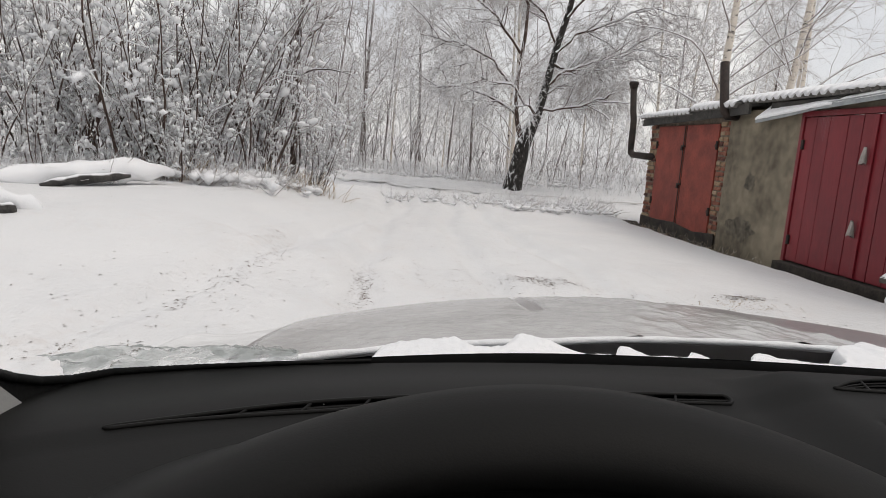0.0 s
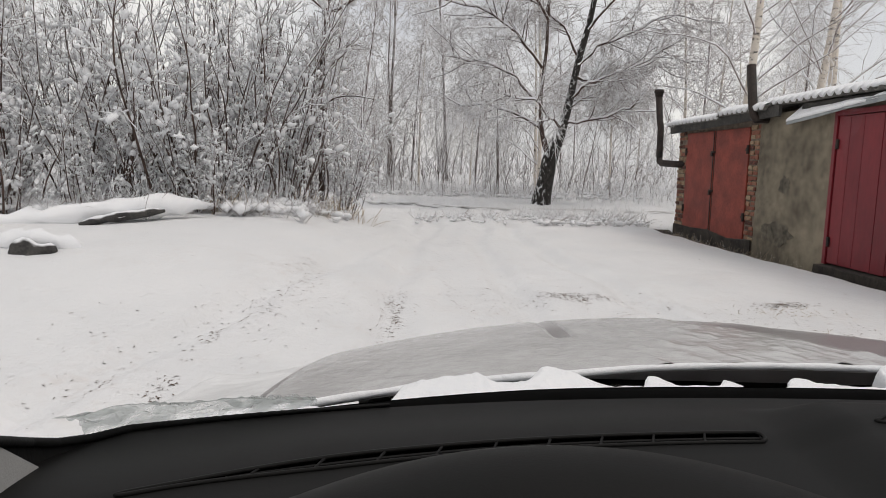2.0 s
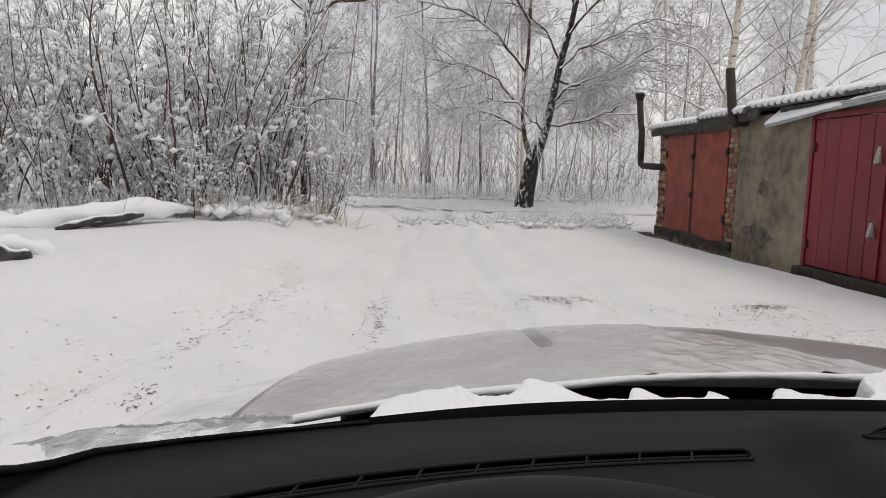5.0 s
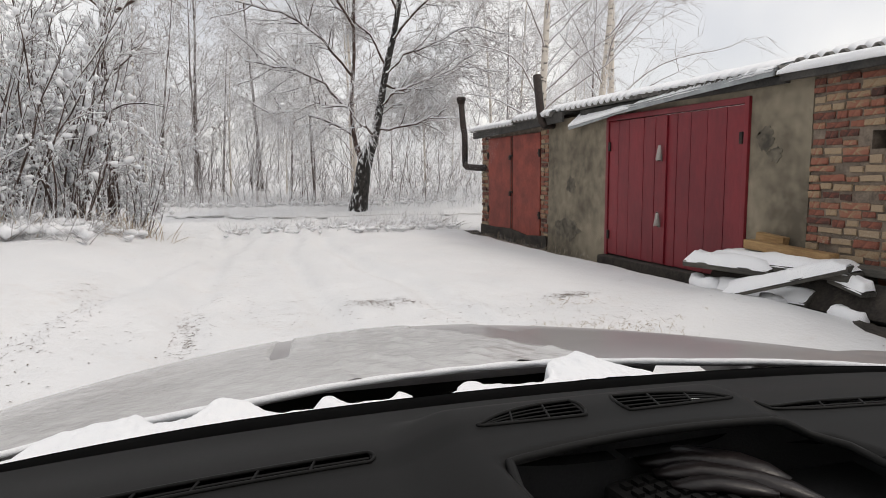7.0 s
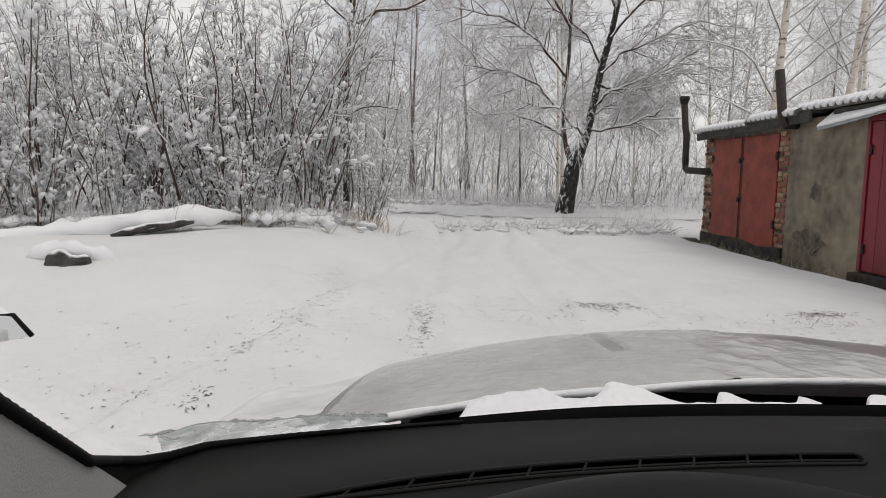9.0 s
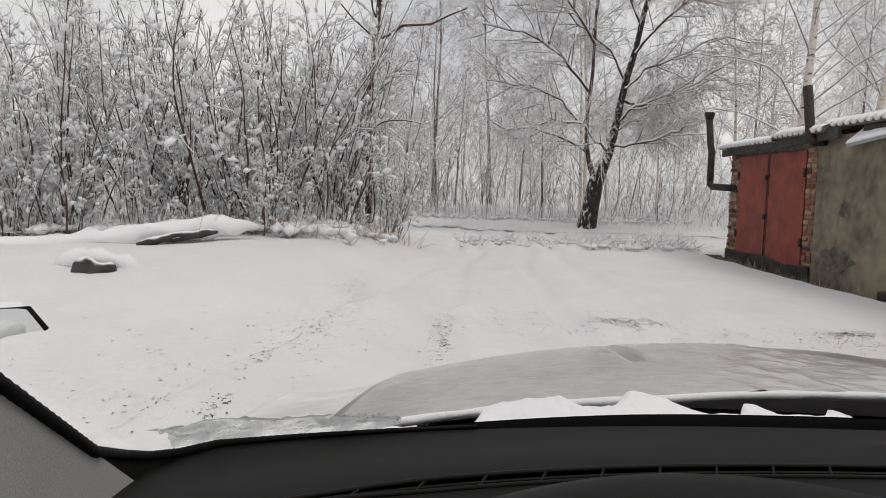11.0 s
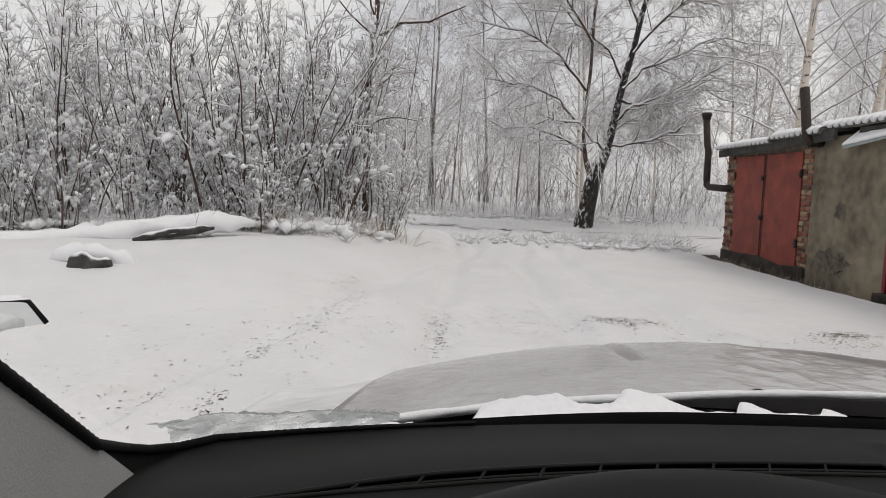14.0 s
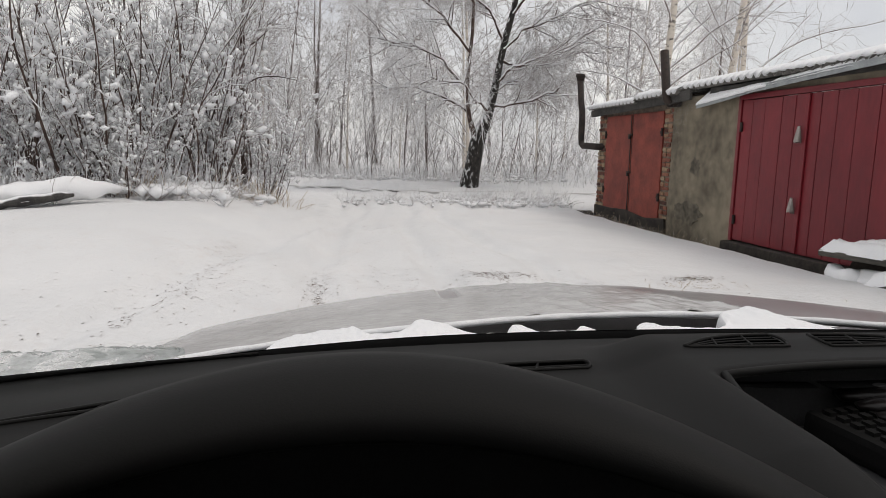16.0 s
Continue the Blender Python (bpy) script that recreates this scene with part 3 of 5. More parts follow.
# tin-edged eaves: a drooping end sheet and a long straight one
bm = bmesh.new()
prof = [(8.55, 1.80), (7.9, 1.86), (7.3, 1.925), (7.1, 1.935), (6.0, 2.0), (4.80, 2.06)]
ring = []
for y, z in prof:
    ring.append([bm.verts.new((5.26, y, z)), bm.verts.new((5.26, y, z + 0.07)), bm.verts.new((5.45, y, z + 0.12)), bm.verts.new((5.45, y, z + 0.095)), bm.verts.new((5.275, y, z + 0.045)), bm.verts.new((5.275, y, z))])
for a, b in zip(ring, ring[1:]):
    for k in range(6):
        bm.faces.new((a[k], b[k], b[(k + 1) % 6], a[(k + 1) % 6]))
bm.faces.new(ring[0])
bm.faces.new(ring[-1][::-1])
bmesh.ops.recalc_face_normals(bm, faces=bm.faces[:])
part("eaves_trim", bm, M_TIN, g2, "bent grey tin eaves trim")
part("fascia", boxed((5.37, 4.75, 1.99), (5.415, 8.4, 2.07), 0.004, 0.006), M_TAR, g2, "dark eaves board")
corrugated(g2, 4.75, 9.3, 5.3, 10.4, 2.125, 2.70, "roof_sheet", M_SLATE, wave=0.033)
snow_cap(g2, 4.80, 7.1, 5.25, 10.4, 2.12, 2.78, 0.085, 3, -0.052)
snow_cap(g2, 4.80, 7.2, 5.28, 10.4, 2.145, 2.76, 0.09, 23, 0.0, 0.008)
snow_cap(g2, 7.05, 8.55, 5.25, 5.46, 1.985, 2.04, 0.032, 9, -0.085)
snow_cap(g2, 7.1, 9.28, 5.27, 10.4, 2.14, 2.74, 0.085, 15, 0.0, 0.028)

# brick garage beside it
g3 = thing("garage", "worn red and yellow brick garage wall", "garage", "row of garages")
bm = boxed((WX + 0.012, 2.2, -0.2), (WX + WT, 4.495, 1.36))
box(bm, (WX + 0.012, 3.93, 1.36), (WX + WT, 4.495, 1.51))
box(bm, (WX + 0.012, 2.2, 1.36), (WX + WT, 3.76, 1.51))
box(bm, (WX + 0.012, 2.2, 1.51), (WX + WT, 4.495, 2.09))
w3 = part("wall", bm, M_MORTAR, g3)
part("wall", boxed((WX, -6.0, -0.2), (WX + WT, 2.2, 2.06)), M_PLASTER, g3)
shell(g3, -6.0, 4.495, 2.1)
bm = boxed((5.27, -6, 2.0), (5.31, 4.73, 2.075), 0.004)
box(bm, (5.31, -6, 2.06), (WX + 0.1, 4.73, 2.08))
part("fascia", bm, M_TAR, g3, "dark eaves board")
corrugated(g3, -6, 4.7, 5.38, 10.4, 2.18, 2.72, "roof_sheet", M_SLATE, wave=0.026)
snow_cap(g3, -6, 4.73, 5.22, 5.5, 2.075, 2.11, 0.06, 5)
snow_cap(g3, -6, 4.7, 5.42, 10.4, 2.195, 2.74, 0.075, 17, 0.0, 0.024)
brick_fill(w3, 2.6, 4.495, 0.0, 2.06, 13, skip=[(3.74, 3.93, 1.34, 1.52)])


def stove_pipe(name, path, r, label, cap=True):
    ob = thing(name, label, "chimney pipe")
    t = Tubes()
    pts = [Vector(p) for p in path]
    t.line(pts, [r] * len(pts), 14, True)
    piece("pipe", t.mesh("pipe", M_IRON), ob)
    if cap:
        c = Tubes()
        top = pts[-1]
        c.line([top + Vector((0, 0, -0.02)), top + Vector((0, 0, 0.05)), top + Vector((0, 0, 0.055)), top + Vector((0, 0, 0.12))], [r * 1.25, r * 1.3, r * 1.65, r * 1.4], 14, True)
        piece("cap", c.mesh("cap", M_IRON), ob)
    return ob


stove_pipe("stove_pipe", [(5.6, 12.15, 1.27), (5.38, 12.15, 1.27), (5.33, 12.22, 1.27), (5.3, 12.85, 1.29), (5.3, 12.97, 1.34), (5.3, 12.99, 1.42), (5.3, 13.0, 2.0), (5.3, 13.08, 2.15), (5.3, 13.2, 2.66)], 0.065, "rust-brown steel stove pipe elbowed from the brick pier")
stove_pipe("stove_pipe", [(5.42, 9.3, 1.93), (5.25, 9.3, 1.93), (5.22, 9.32, 1.98), (5.22, 9.36, 2.1), (5.22, 9.5, 2.72)], 0.065, "brown iron chimney pipe beside the eaves", cap=False)
for ob in list(scene.objects):
    if ob.name.startswith("stove_pipe"):
        ob["group"] = "stove pipes"


# ---- trees and shrubs ----
def snow_lumps(tubes, lines, count, size, rng):
    for _ in range(count):
        pts = rng.choice(lines)
        p, d = at_along(pts, rng.uniform(0.1, 1.0))
        if p.z > 2.2 and rng.random() < 0.4:
            continue
        s = size * (0.45 + 1.9 * rng.random() ** 2.2)
        tubes.blob(p, d, s * rng.uniform(0.5, 1.3), s * rng.uniform(0.4, 0.85), s * rng.uniform(0.4, 0.8), rng)


def snow_strip(tubes, pts, r, rng, share=1.0):
    """Snow lying along the upper side of a twig, swelling and thinning; less on steep stretches."""
    flat = []
    for i, p in enumerate(pts):
        d = pts[min(i + 1, len(pts) - 1)] - pts[max(i - 1, 0)]
        level = math.hypot(d.x, d.y) / max(d.length, 1e-6)
        flat.append(level)
    if sum(flat) / len(flat) < 0.3 and rng.random() > 0.35 * share:
        return
    side = Vector((rng.gauss(0, 0.35), rng.gauss(0, 0.35), 0))
    tubes.line([p + (Vector((0, 0, 1)) + side * (1 - f)) * r * 0.9 for p, f in zip(pts, flat)], [r * (0.3 + 0.8 * f) * rng.uniform(0.5, 1.2) for f in flat], 3)


def build_shrub(seed, height, stems, spread, lumps, twigs=11):
    rng = random.Random(seed)
    ob = new("shrub")
    wood, fine, snow, lines = Tubes(), Tubes(), Tubes(), []
    for _ in range(stems):
        a = rng.uniform(0, 6.283)
        out = rng.uniform(0.05, 1.0)
        base = Vector((math.cos(a) * out * spread * 0.45, math.sin(a) * out * spread * 0.45, -0.1))
        d = Vector((math.cos(a) * 0.5 * out, math.sin(a) * 0.5 * out, 1))
        h = height * rng.uniform(0.6, 1.05)
        main = wander(base, d, h, 12, 0.085, 0.025, rng)
        r = rng.uniform(0.011, 0.024)
        wood.line(main, taper(r, 0.005, len(main)), 5)
        lines.append(main)
        for k in range(3):
            i = rng.randrange(1, 9)
            snow_strip(snow, main[i:i + 4], rng.uniform(0.012, 0.02), rng, 3.0)
        for _ in range(twigs):
            f = rng.uniform(0.12, 0.97)
            p, dd = at_along(main, f)
            tw = wander(p, sideways(dd, 34, rng), h * rng.uniform(0.1, 0.28) * (1.1 - f * 0.6), 5, 0.17, 0.05, rng)
            fine.line(tw, taper(0.007, 0.0035, len(tw)), 3)
            lines.append(tw)
            if rng.random() < 0.75:
                k = rng.randrange(0, 3)
                snow_strip(snow, tw[k:k + 4], rng.uniform(0.007, 0.015), rng)
            for _ in range(3):
                p2, d2 = at_along(tw, rng.uniform(0.25, 0.95))
                t2 = wander(p2, sideways(d2, 42, rng), rng.uniform(0.12, 0.42), 3, 0.15, 0.04, rng)
                fine.line(t2, taper(0.0045, 0.0025, len(t2)), 3)
                lines.append(t2)
                if rng.random() < 0.5:
                    snow_strip(snow, t2[:3], rng.uniform(0.005, 0.011), rng)
    snow_lumps(snow, lines, int(lumps * 1.0), 0.032, rng)
    piece("stems", wood.mesh("stems", M_STEM), ob)
    piece("twigs", fine.mesh("twigs", M_SHOOT), ob)
    piece("snow_load", snow.mesh("snow_load", M_CLUMP), ob, "lumps of fresh snow")
    return tagged(ob, "leafless many-stemmed shrub loaded with fresh snow", "shrub", "roadside thicket")


def build_birch(seed, height, r0, limbs, weep, mat_trunk, mat_twig, lean=(0, 0), twigs=12, clear=0.25, thin=0.006):
    rng = random.Random(seed)
    ob = new("birch_tree")
    trunk, crown = Tubes(), Tubes()
    main = wander(Vector((0, 0, -0.2)), Vector((lean[0], lean[1], 1)), height, 16, 0.025, 0.01, rng)
    trunk.line(main, [max(0.012, r0 * (1 - i / 16) ** 0.85) for i in range(17)], 9)
    for i in range(limbs):
        f = clear + (0.98 - clear) * (i + rng.random()) / limbs
        p, d = at_along(main, f)
        size = height * (0.34 * (1 - f) + 0.09) * rng.uniform(0.7, 1.2)
        limb = wander(p, sideways(d, 46, rng), size, 9, 0.15, 0.05 - weep * 0.25, rng)
        crown.line(limb, taper(r0 * (1 - f) * 0.27 + 0.009, 0.006, len(limb)), 4)
        for _ in range(twigs):
            p2, d2 = at_along(limb, rng.uniform(0.2, 1.0))
            tw = wander(p2, sideways(d2, 50, rng), size * rng.uniform(0.15, 0.42), 3, 0.2, -weep, rng)
            crown.line(tw, taper(thin, thin * 0.5, len(tw)), 3)
            for _ in range(2 if thin > 0.01 else 3):
                p3, d3 = at_along(tw, rng.uniform(0.2, 1.0))
                t3 = wander(p3, sideways(d3, 45, rng), size * rng.uniform(0.08, 0.22), 2, 0.22, -weep * 2.2, rng)
                crown.line(t3, taper(thin * 0.75, thin * 0.4, len(t3)), 3)
    piece("trunk", trunk.mesh("trunk", mat_trunk), ob)
    piece("crown", crown.mesh("crown", mat_twig), ob)
    return ob


def stand(ob, x, y, turn=0, size=1.0, sink=0.0):
    ob.matrix_basis = pose(x, y, ground_height(x, y) - sink, 0, 0, turn) @ Matrix.Scale(size, 4)
    return ob


def again(ob, x, y, turn, size):
    c = copy_thing(ob, pose(x, y, ground_height(x, y), 0, 0, turn))
    c.scale = (size, size, size)
    return c


# the dark forked tree by the lane
def build_dark_tree():
    rng = random.Random(21)
    ob = new("old_tree")
    trunk, crown, fine, snow, lines = Tubes(), Tubes(), Tubes(), Tubes(), []
    bole = [Vector(p) for p in ((0, 0, -0.2), (0.02, 0, 0.1), (0.1, 0, 0.6), (0.22, 0, 1.25), (0.3, 0, 1.6), (0.52, 0, 2.1), (0.7, 0.05, 2.75), (0.85, 0.05, 3.5), (1.02, 0.1, 4.3), (1.22, 0.1, 5.1), (1.42, 0.1, 6.1), (1.75, 0.2, 7.4), (2.0, 0.2, 8.8), (2.2, 0.1, 10.2))]
    trunk.line(bole, [0.34, 0.275, 0.24, 0.22, 0.225, 0.15, 0.12, 0.105, 0.09, 0.078, 0.066, 0.05, 0.035, 0.02], 14)
    second = [Vector(p) for p in ((0.24, 0, 1.35), (0.05, -0.05, 1.75), (-0.1, -0.1, 2.3), (-0.12, -0.1, 3.2), (-0.02, -0.15, 4.4), (0.0, -0.2, 6.0), (0.1, -0.2, 7.6), (0.15, -0.2, 9.4))]
    stem = Tubes()
    stem.line(second, [0.11, 0.09, 0.065, 0.055, 0.048, 0.038, 0.03, 0.015], 8)
    hand = [
        [(0.62, 0, 2.3), (1.1, -0.2, 2.42), (1.7, -0.4, 2.5), (2.2, -0.5, 2.72), (2.6, -0.6, 2.95)],
        [(0.8, 0, 3.1), (1.2, -0.1, 3.5), (1.8, -0.2, 3.75), (2.6, -0.3, 4.0), (3.4, -0.4, 4.5)],
        [(0.95, 0, 4.0), (1.5, 0.1, 4.6), (2.2, 0.2, 4.9), (3.2, 0.3, 5.4), (4.0, 0.4, 5.6)],
        [(0.9, 0, 3.7), (1.5, 0.4, 3.6), (2.4, 0.7, 3.7), (3.6, 0.9, 4.2)],
        [(1.2, 0, 5.0), (1.9, -0.2, 5.9), (2.9, -0.3, 6.7), (4.2, -0.4, 7.3)],
        [(1.0, 0.1, 4.2), (0.5, 0.2, 5.1), (-0.4, 0.3, 5.9), (-1.2, 0.3, 6.6)],
        [(1.35, 0.1, 5.8), (1.0, 0.3, 6.9), (0.3, 0.5, 8.0)],
        [(-0.12, -0.1, 2.9), (-0.9, -0.3, 3.6), (-1.9, -0.4, 4.0), (-2.9, -0.6, 4.1)],
        [(-0.1, -0.1, 3.9), (-0.9, -0.3, 4.8), (-2.0, -0.5, 5.4), (-3.2, -0.6, 5.6)],
        [(0, -0.2, 5.2), (-0.9, -0.4, 6.4), (-2.0, -0.5, 7.2), (-3.3, -0.6, 7.6)],
        [(-0.1, -0.1, 2.2), (-0.7, 0.2, 2.6), (-1.5, 0.4, 2.9), (-2.4, 0.5, 2.8)],
        [(0.1, -0.2, 6.8), (0.9, -0.6, 7.8), (1.5, -0.9, 9.0)],
        [(0.55, 0, 2.2), (0.1, -0.4, 2.5), (-0.5, -0.9, 2.9), (-1.4, -1.4, 3.0)],
        [(0.7, 0, 2.8), (1.2, 0.5, 3.1), (1.9, 1.0, 3.2), (2.9, 1.4, 3.2)],
        [(1.5, 0.1, 6.4), (2.3, 0.4, 7.2), (3.4, 0.6, 8.0), (4.6, 0.7, 8.4)],
    ]
    for line in hand:
        pts = [Vector(p) for p in line]
        full = []
        for a, b in zip(pts, pts[1:]):
            full += [a.lerp(b, k / 3) + Vector((rng.gauss(0, 0.035), rng.gauss(0, 0.035), rng.gauss(0, 0.035))) for k in range(3)]
        full[0] = pts[0]
        full.append(pts[-1])
        crown.line(full, taper(0.045, 0.012, len(full)), 6)
        lines.append(full)
        total = sum((b - a).length for a, b in zip(full, full[1:]))
        for _ in range(int(total * 5.5)):
            p, d = at_along(full, rng.uniform(0.2, 1.0))
            br = wander(p, sideways(d, 48, rng), total * rng.uniform(0.2, 0.45), 6, 0.1, 0.03, rng)
            crown.line(br, taper(0.016, 0.007, len(br)), 4)
            lines.append(br)
            for _ in range(13):
                p2, d2 = at_along(br, rng.uniform(0.2, 1.0))
                tw = wander(p2, sideways(d2, 45, rng), rng.uniform(0.3, 0.85), 4, 0.12, -0.09, rng)
                fine.line(tw, taper(0.008, 0.005, len(tw)), 3)
                for _ in range(3):
                    p3, d3 = at_along(tw, rng.uniform(0.2, 1.0))
                    t3 = wander(p3, sideways(d3, 45, rng), rng.uniform(0.2, 0.6), 3, 0.12, -0.25, rng)
                    fine.line(t3, taper(0.006, 0.003, len(t3)), 3)
    for full in lines:
        wide = 0.034 if len(full) > 7 else 0.017
        snow.line([p + Vector((0, 0, wide * 0.85)) for p in full], [wide * rng.uniform(0.45, 1.1) for _ in full], 4)
    bark = trunk.mesh("trunk", M_BARK)
    for v in bark.vertices:
        k = noise.noise((v.co.x * 9, v.co.y * 9, v.co.z * 2.2))
        v.co += Vector((v.normal.x, v.normal.y, 0)) * 0.035 * k
    piece("trunk", bark, ob)
    piece("second_stem", stem.mesh("second_stem", M_STEM), ob, "slimmer frost-speckled stem")
    piece("branches", crown.mesh("branches", M_STEM), ob)
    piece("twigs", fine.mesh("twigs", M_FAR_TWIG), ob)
    piece("snow_load", snow.mesh("snow_load", M_CLUMP), ob, "snow lying along the limbs")
    return tagged(ob, "old dark-barked forked tree with frosted spreading limbs", "tree")


stand(build_dark_tree(), 4.1, 18.8)

# shrubs along the bank
kinds = [build_shrub(31, 3.6, 15, 1.5, 800), build_shrub(32, 4.2, 16, 1.4, 800), build_shrub(33, 3.2, 15, 1.8, 900), build_shrub(34, 4.6, 15, 1.3, 760)]
spots = [(-1.45, 11.6, 1, 10, 0.95), (-1.9, 10.6, 3, 60, 1.0), (-2.6, 10.3, 1, 200, 1.0), (-3.3, 10.2, 0, 130, 1.05), (-4.1, 9.9, 2, 15, 1.0), (-4.8, 10.3, 3, 280, 0.9),
         (-5.5, 9.5, 2, 95, 1.05), (-6.4, 9.9, 0, 330, 1.0), (-7.2, 9.3, 1, 40, 0.9), (-5.0, 8.6, 2, 160, 0.72), (-6.2, 8.3, 2, 250, 0.75), (-2.2, 11.8, 1, 110, 1.05), (-3.6, 11.9, 3, 170, 1.0),
         (-5.0, 12.0, 1, 220, 1.1), (-6.8, 11.8, 3, 350, 1.1), (-8.2, 10.8, 1, 75, 1.1), (-1.75, 10.7, 2, 120, 0.55), (-1.05, 11.7, 2, 290, 0.55), (-2.7, 9.4, 2, 10, 0.55), (-7.6, 7.9, 2, 20, 0.85), (-9.5, 9.5, 0, 20, 1.1), (-4.2, 8.9, 2, 77, 0.5), (-5.6, 8.3, 2, 143, 0.5), (-6.9, 8.2, 2, 300, 0.55), (-3.4, 9.5, 2, 33, 0.5)]
used = set()
for x, y, k, turn, size in spots:
    if k in used:
        again(kinds[k], x, y, turn, size)
    else:
        used.add(k)
        stand(kinds[k], x, y, turn, size)


def build_brown_tree():
    """A taller tree inside the thicket, with a bare limb to the lane."""
    rng = random.Random(77)
    ob = new("thicket_tree")
    trunk, crown, fine = Tubes(), Tubes(), Tubes()
    bole = wander(Vector((0, 0, -0.2)), Vector((-0.03, 0, 1)), 6.0, 12, 0.022, 0, rng)
    trunk.line(bole, taper(0.055, 0.02, 13), 8)
    arm = [Vector(p) for p in ((0.15, 0, 3.0), (0.5, -0.1, 3.2), (0.95, -0.15, 3.22), (1.25, -0.2, 3.35), (1.5, -0.2, 3.45))]
    crown.line(arm, taper(0.035, 0.012, 5), 5)
    for k in range(16):
        p, d = at_along(bole, rng.uniform(0.3, 0.95))
        br = wander(p, sideways(d, 55, rng), rng.uniform(0.7, 1.6), 6, 0.14, 0.03, rng)
        crown.line(br, taper(0.02, 0.006, 7), 4)
        for _ in range(10):
            p2, d2 = at_along(br, rng.uniform(0.2, 1))
            tw = wander(p2, sideways(d2, 45, rng), rng.uniform(0.2, 0.6), 4, 0.15, 0, rng)
            fine.line(tw, taper(0.007, 0.003, 5), 3)
    for _ in range(10):
        p2, d2 = at_along(arm, rng.uniform(0.3, 1))
        tw = wander(p2, sideways(d2, 50, rng), rng.uniform(0.15, 0.35), 3, 0.15, 0, rng)
        fine.line(tw, taper(0.008, 0.003, 4), 3)
    snow, lines = Tubes(), [arm]
    for _ in range(70):
        p, d = at_along(bole, rng.uniform(0.15, 0.9))
        tw = wander(p, sideways(d, 45, rng), rng.uniform(0.2, 0.7), 4, 0.15, 0.03, rng)
        fine.line(tw, taper(0.008, 0.003, 5), 3)
        snow_strip(snow, tw, rng.uniform(0.008, 0.016), rng)
        lines.append(tw)
    snow_strip(snow, arm, 0.02, rng)
    snow_lumps(snow, lines, 220, 0.03, rng)
    piece("trunk", trunk.mesh("trunk", M_STEM), ob)
    piece("branches", crown.mesh("branches", M_STEM), ob)
    piece("twigs", fine.mesh("twigs", M_SHOOT), ob)
    piece("snow_load", snow.mesh("snow_load", M_CLUMP), ob, "lumps of fresh snow")
    return tagged(ob, "slim brown tree with a bare limb among shrubs", "tree")


stand(build_brown_tree(), -1.38, 11.9, 0, 1.15)

# birches behind the garages
b1 = tagged(build_birch(41, 13, 0.15, 30, 0.05, M_BIRCH, M_FAR_TWIG, (0.03, 0), 15, 0.2, 0.008), "birch with pale trunk rising behind the garage roofs", "tree", "birches behind the garages")
stand(b1, 9.6, 18.0)
b2 = tagged(build_birch(42, 15, 0.15, 24, 0.06, M_BIRCH, M_FAR_TWIG, (0.08, 0), 13, 0.22, 0.007), "birch with pale trunk rising behind the garage roofs", "tree", "birches behind the garages")
stand(b2, 12.4, 19.5)
again(b1, 13.6, 20.0, 130, 1.1)

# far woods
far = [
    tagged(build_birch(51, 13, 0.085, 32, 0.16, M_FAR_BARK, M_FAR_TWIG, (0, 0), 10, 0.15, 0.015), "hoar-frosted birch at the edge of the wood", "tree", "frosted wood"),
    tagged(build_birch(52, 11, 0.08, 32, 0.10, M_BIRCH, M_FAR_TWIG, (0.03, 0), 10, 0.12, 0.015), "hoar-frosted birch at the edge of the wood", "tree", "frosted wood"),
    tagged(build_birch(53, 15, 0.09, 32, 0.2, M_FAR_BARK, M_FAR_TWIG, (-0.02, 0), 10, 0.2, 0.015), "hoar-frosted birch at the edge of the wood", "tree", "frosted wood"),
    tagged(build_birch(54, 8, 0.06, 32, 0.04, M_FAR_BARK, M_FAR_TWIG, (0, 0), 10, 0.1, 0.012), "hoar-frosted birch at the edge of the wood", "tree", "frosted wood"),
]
for ob, (x, y) in zip(far, ((-0.7, 28.5), (-3.2, 31), (2.2, 33), (-1.6, 24.5))):
    stand(ob, x, y)
again(far[1], 4.85, 22.8, 60, 1.0)
again(far[0], 3.35, 22.6, 200, 0.5)
again(far[3], -2.6, 25.5, 90, 0.8)
rng = random.Random(9)
for i in range(12):
    again(far[(0, 2, 1, 3)[i % 4]], -2.8 + 0.62 * i + rng.uniform(-0.3, 0.3), 27 + rng.uniform(0, 8), rng.uniform(0, 360), rng.uniform(0.42, 0.72))
for i in range(32):
    y = 26 + 24 * (i / 32) + rng.uniform(-1, 1)
    x = rng.uniform(-0.95, 0.95) * y * 0.95 + 2
    size = rng.uniform(0.7, 1.15)
    if -0.03 < x / y < 0.13:
        size = rng.uniform(0.4, 0.65)
    again(far[rng.choice((0, 1, 2, 3, 1, 3))], x, y, rng.uniform(0, 360), size)

# undergrowth: thin frosted saplings and weeds
und, weeds = Tubes(), Tubes()
for _ in range(1500):
    y = 23.5 + 34 * rng.random() ** 1.5
    x = rng.uniform(-0.9, 0.9) * y + 2
    h = 0.5 + 3.4 * rng.random() ** 1.7
    base = Vector((x, y, ground_height(x, y) - 0.05))
    st = wander(base, Vector((rng.gauss(0, 0.25), rng.gauss(0, 0.25), 1)), h, 4, 0.26, 0.02, rng)
    und.line(st, taper(0.012, 0.006, 5), 3)
    for _ in range(7):
        p, d = at_along(st, rng.uniform(0.2, 1))
        tw = wander(p, sideways(d, 50, rng), h * rng.uniform(0.15, 0.42), 2, 0.2, 0, rng)
        und.line(tw, taper(0.009, 0.004, 3), 3)
brush = Tubes()
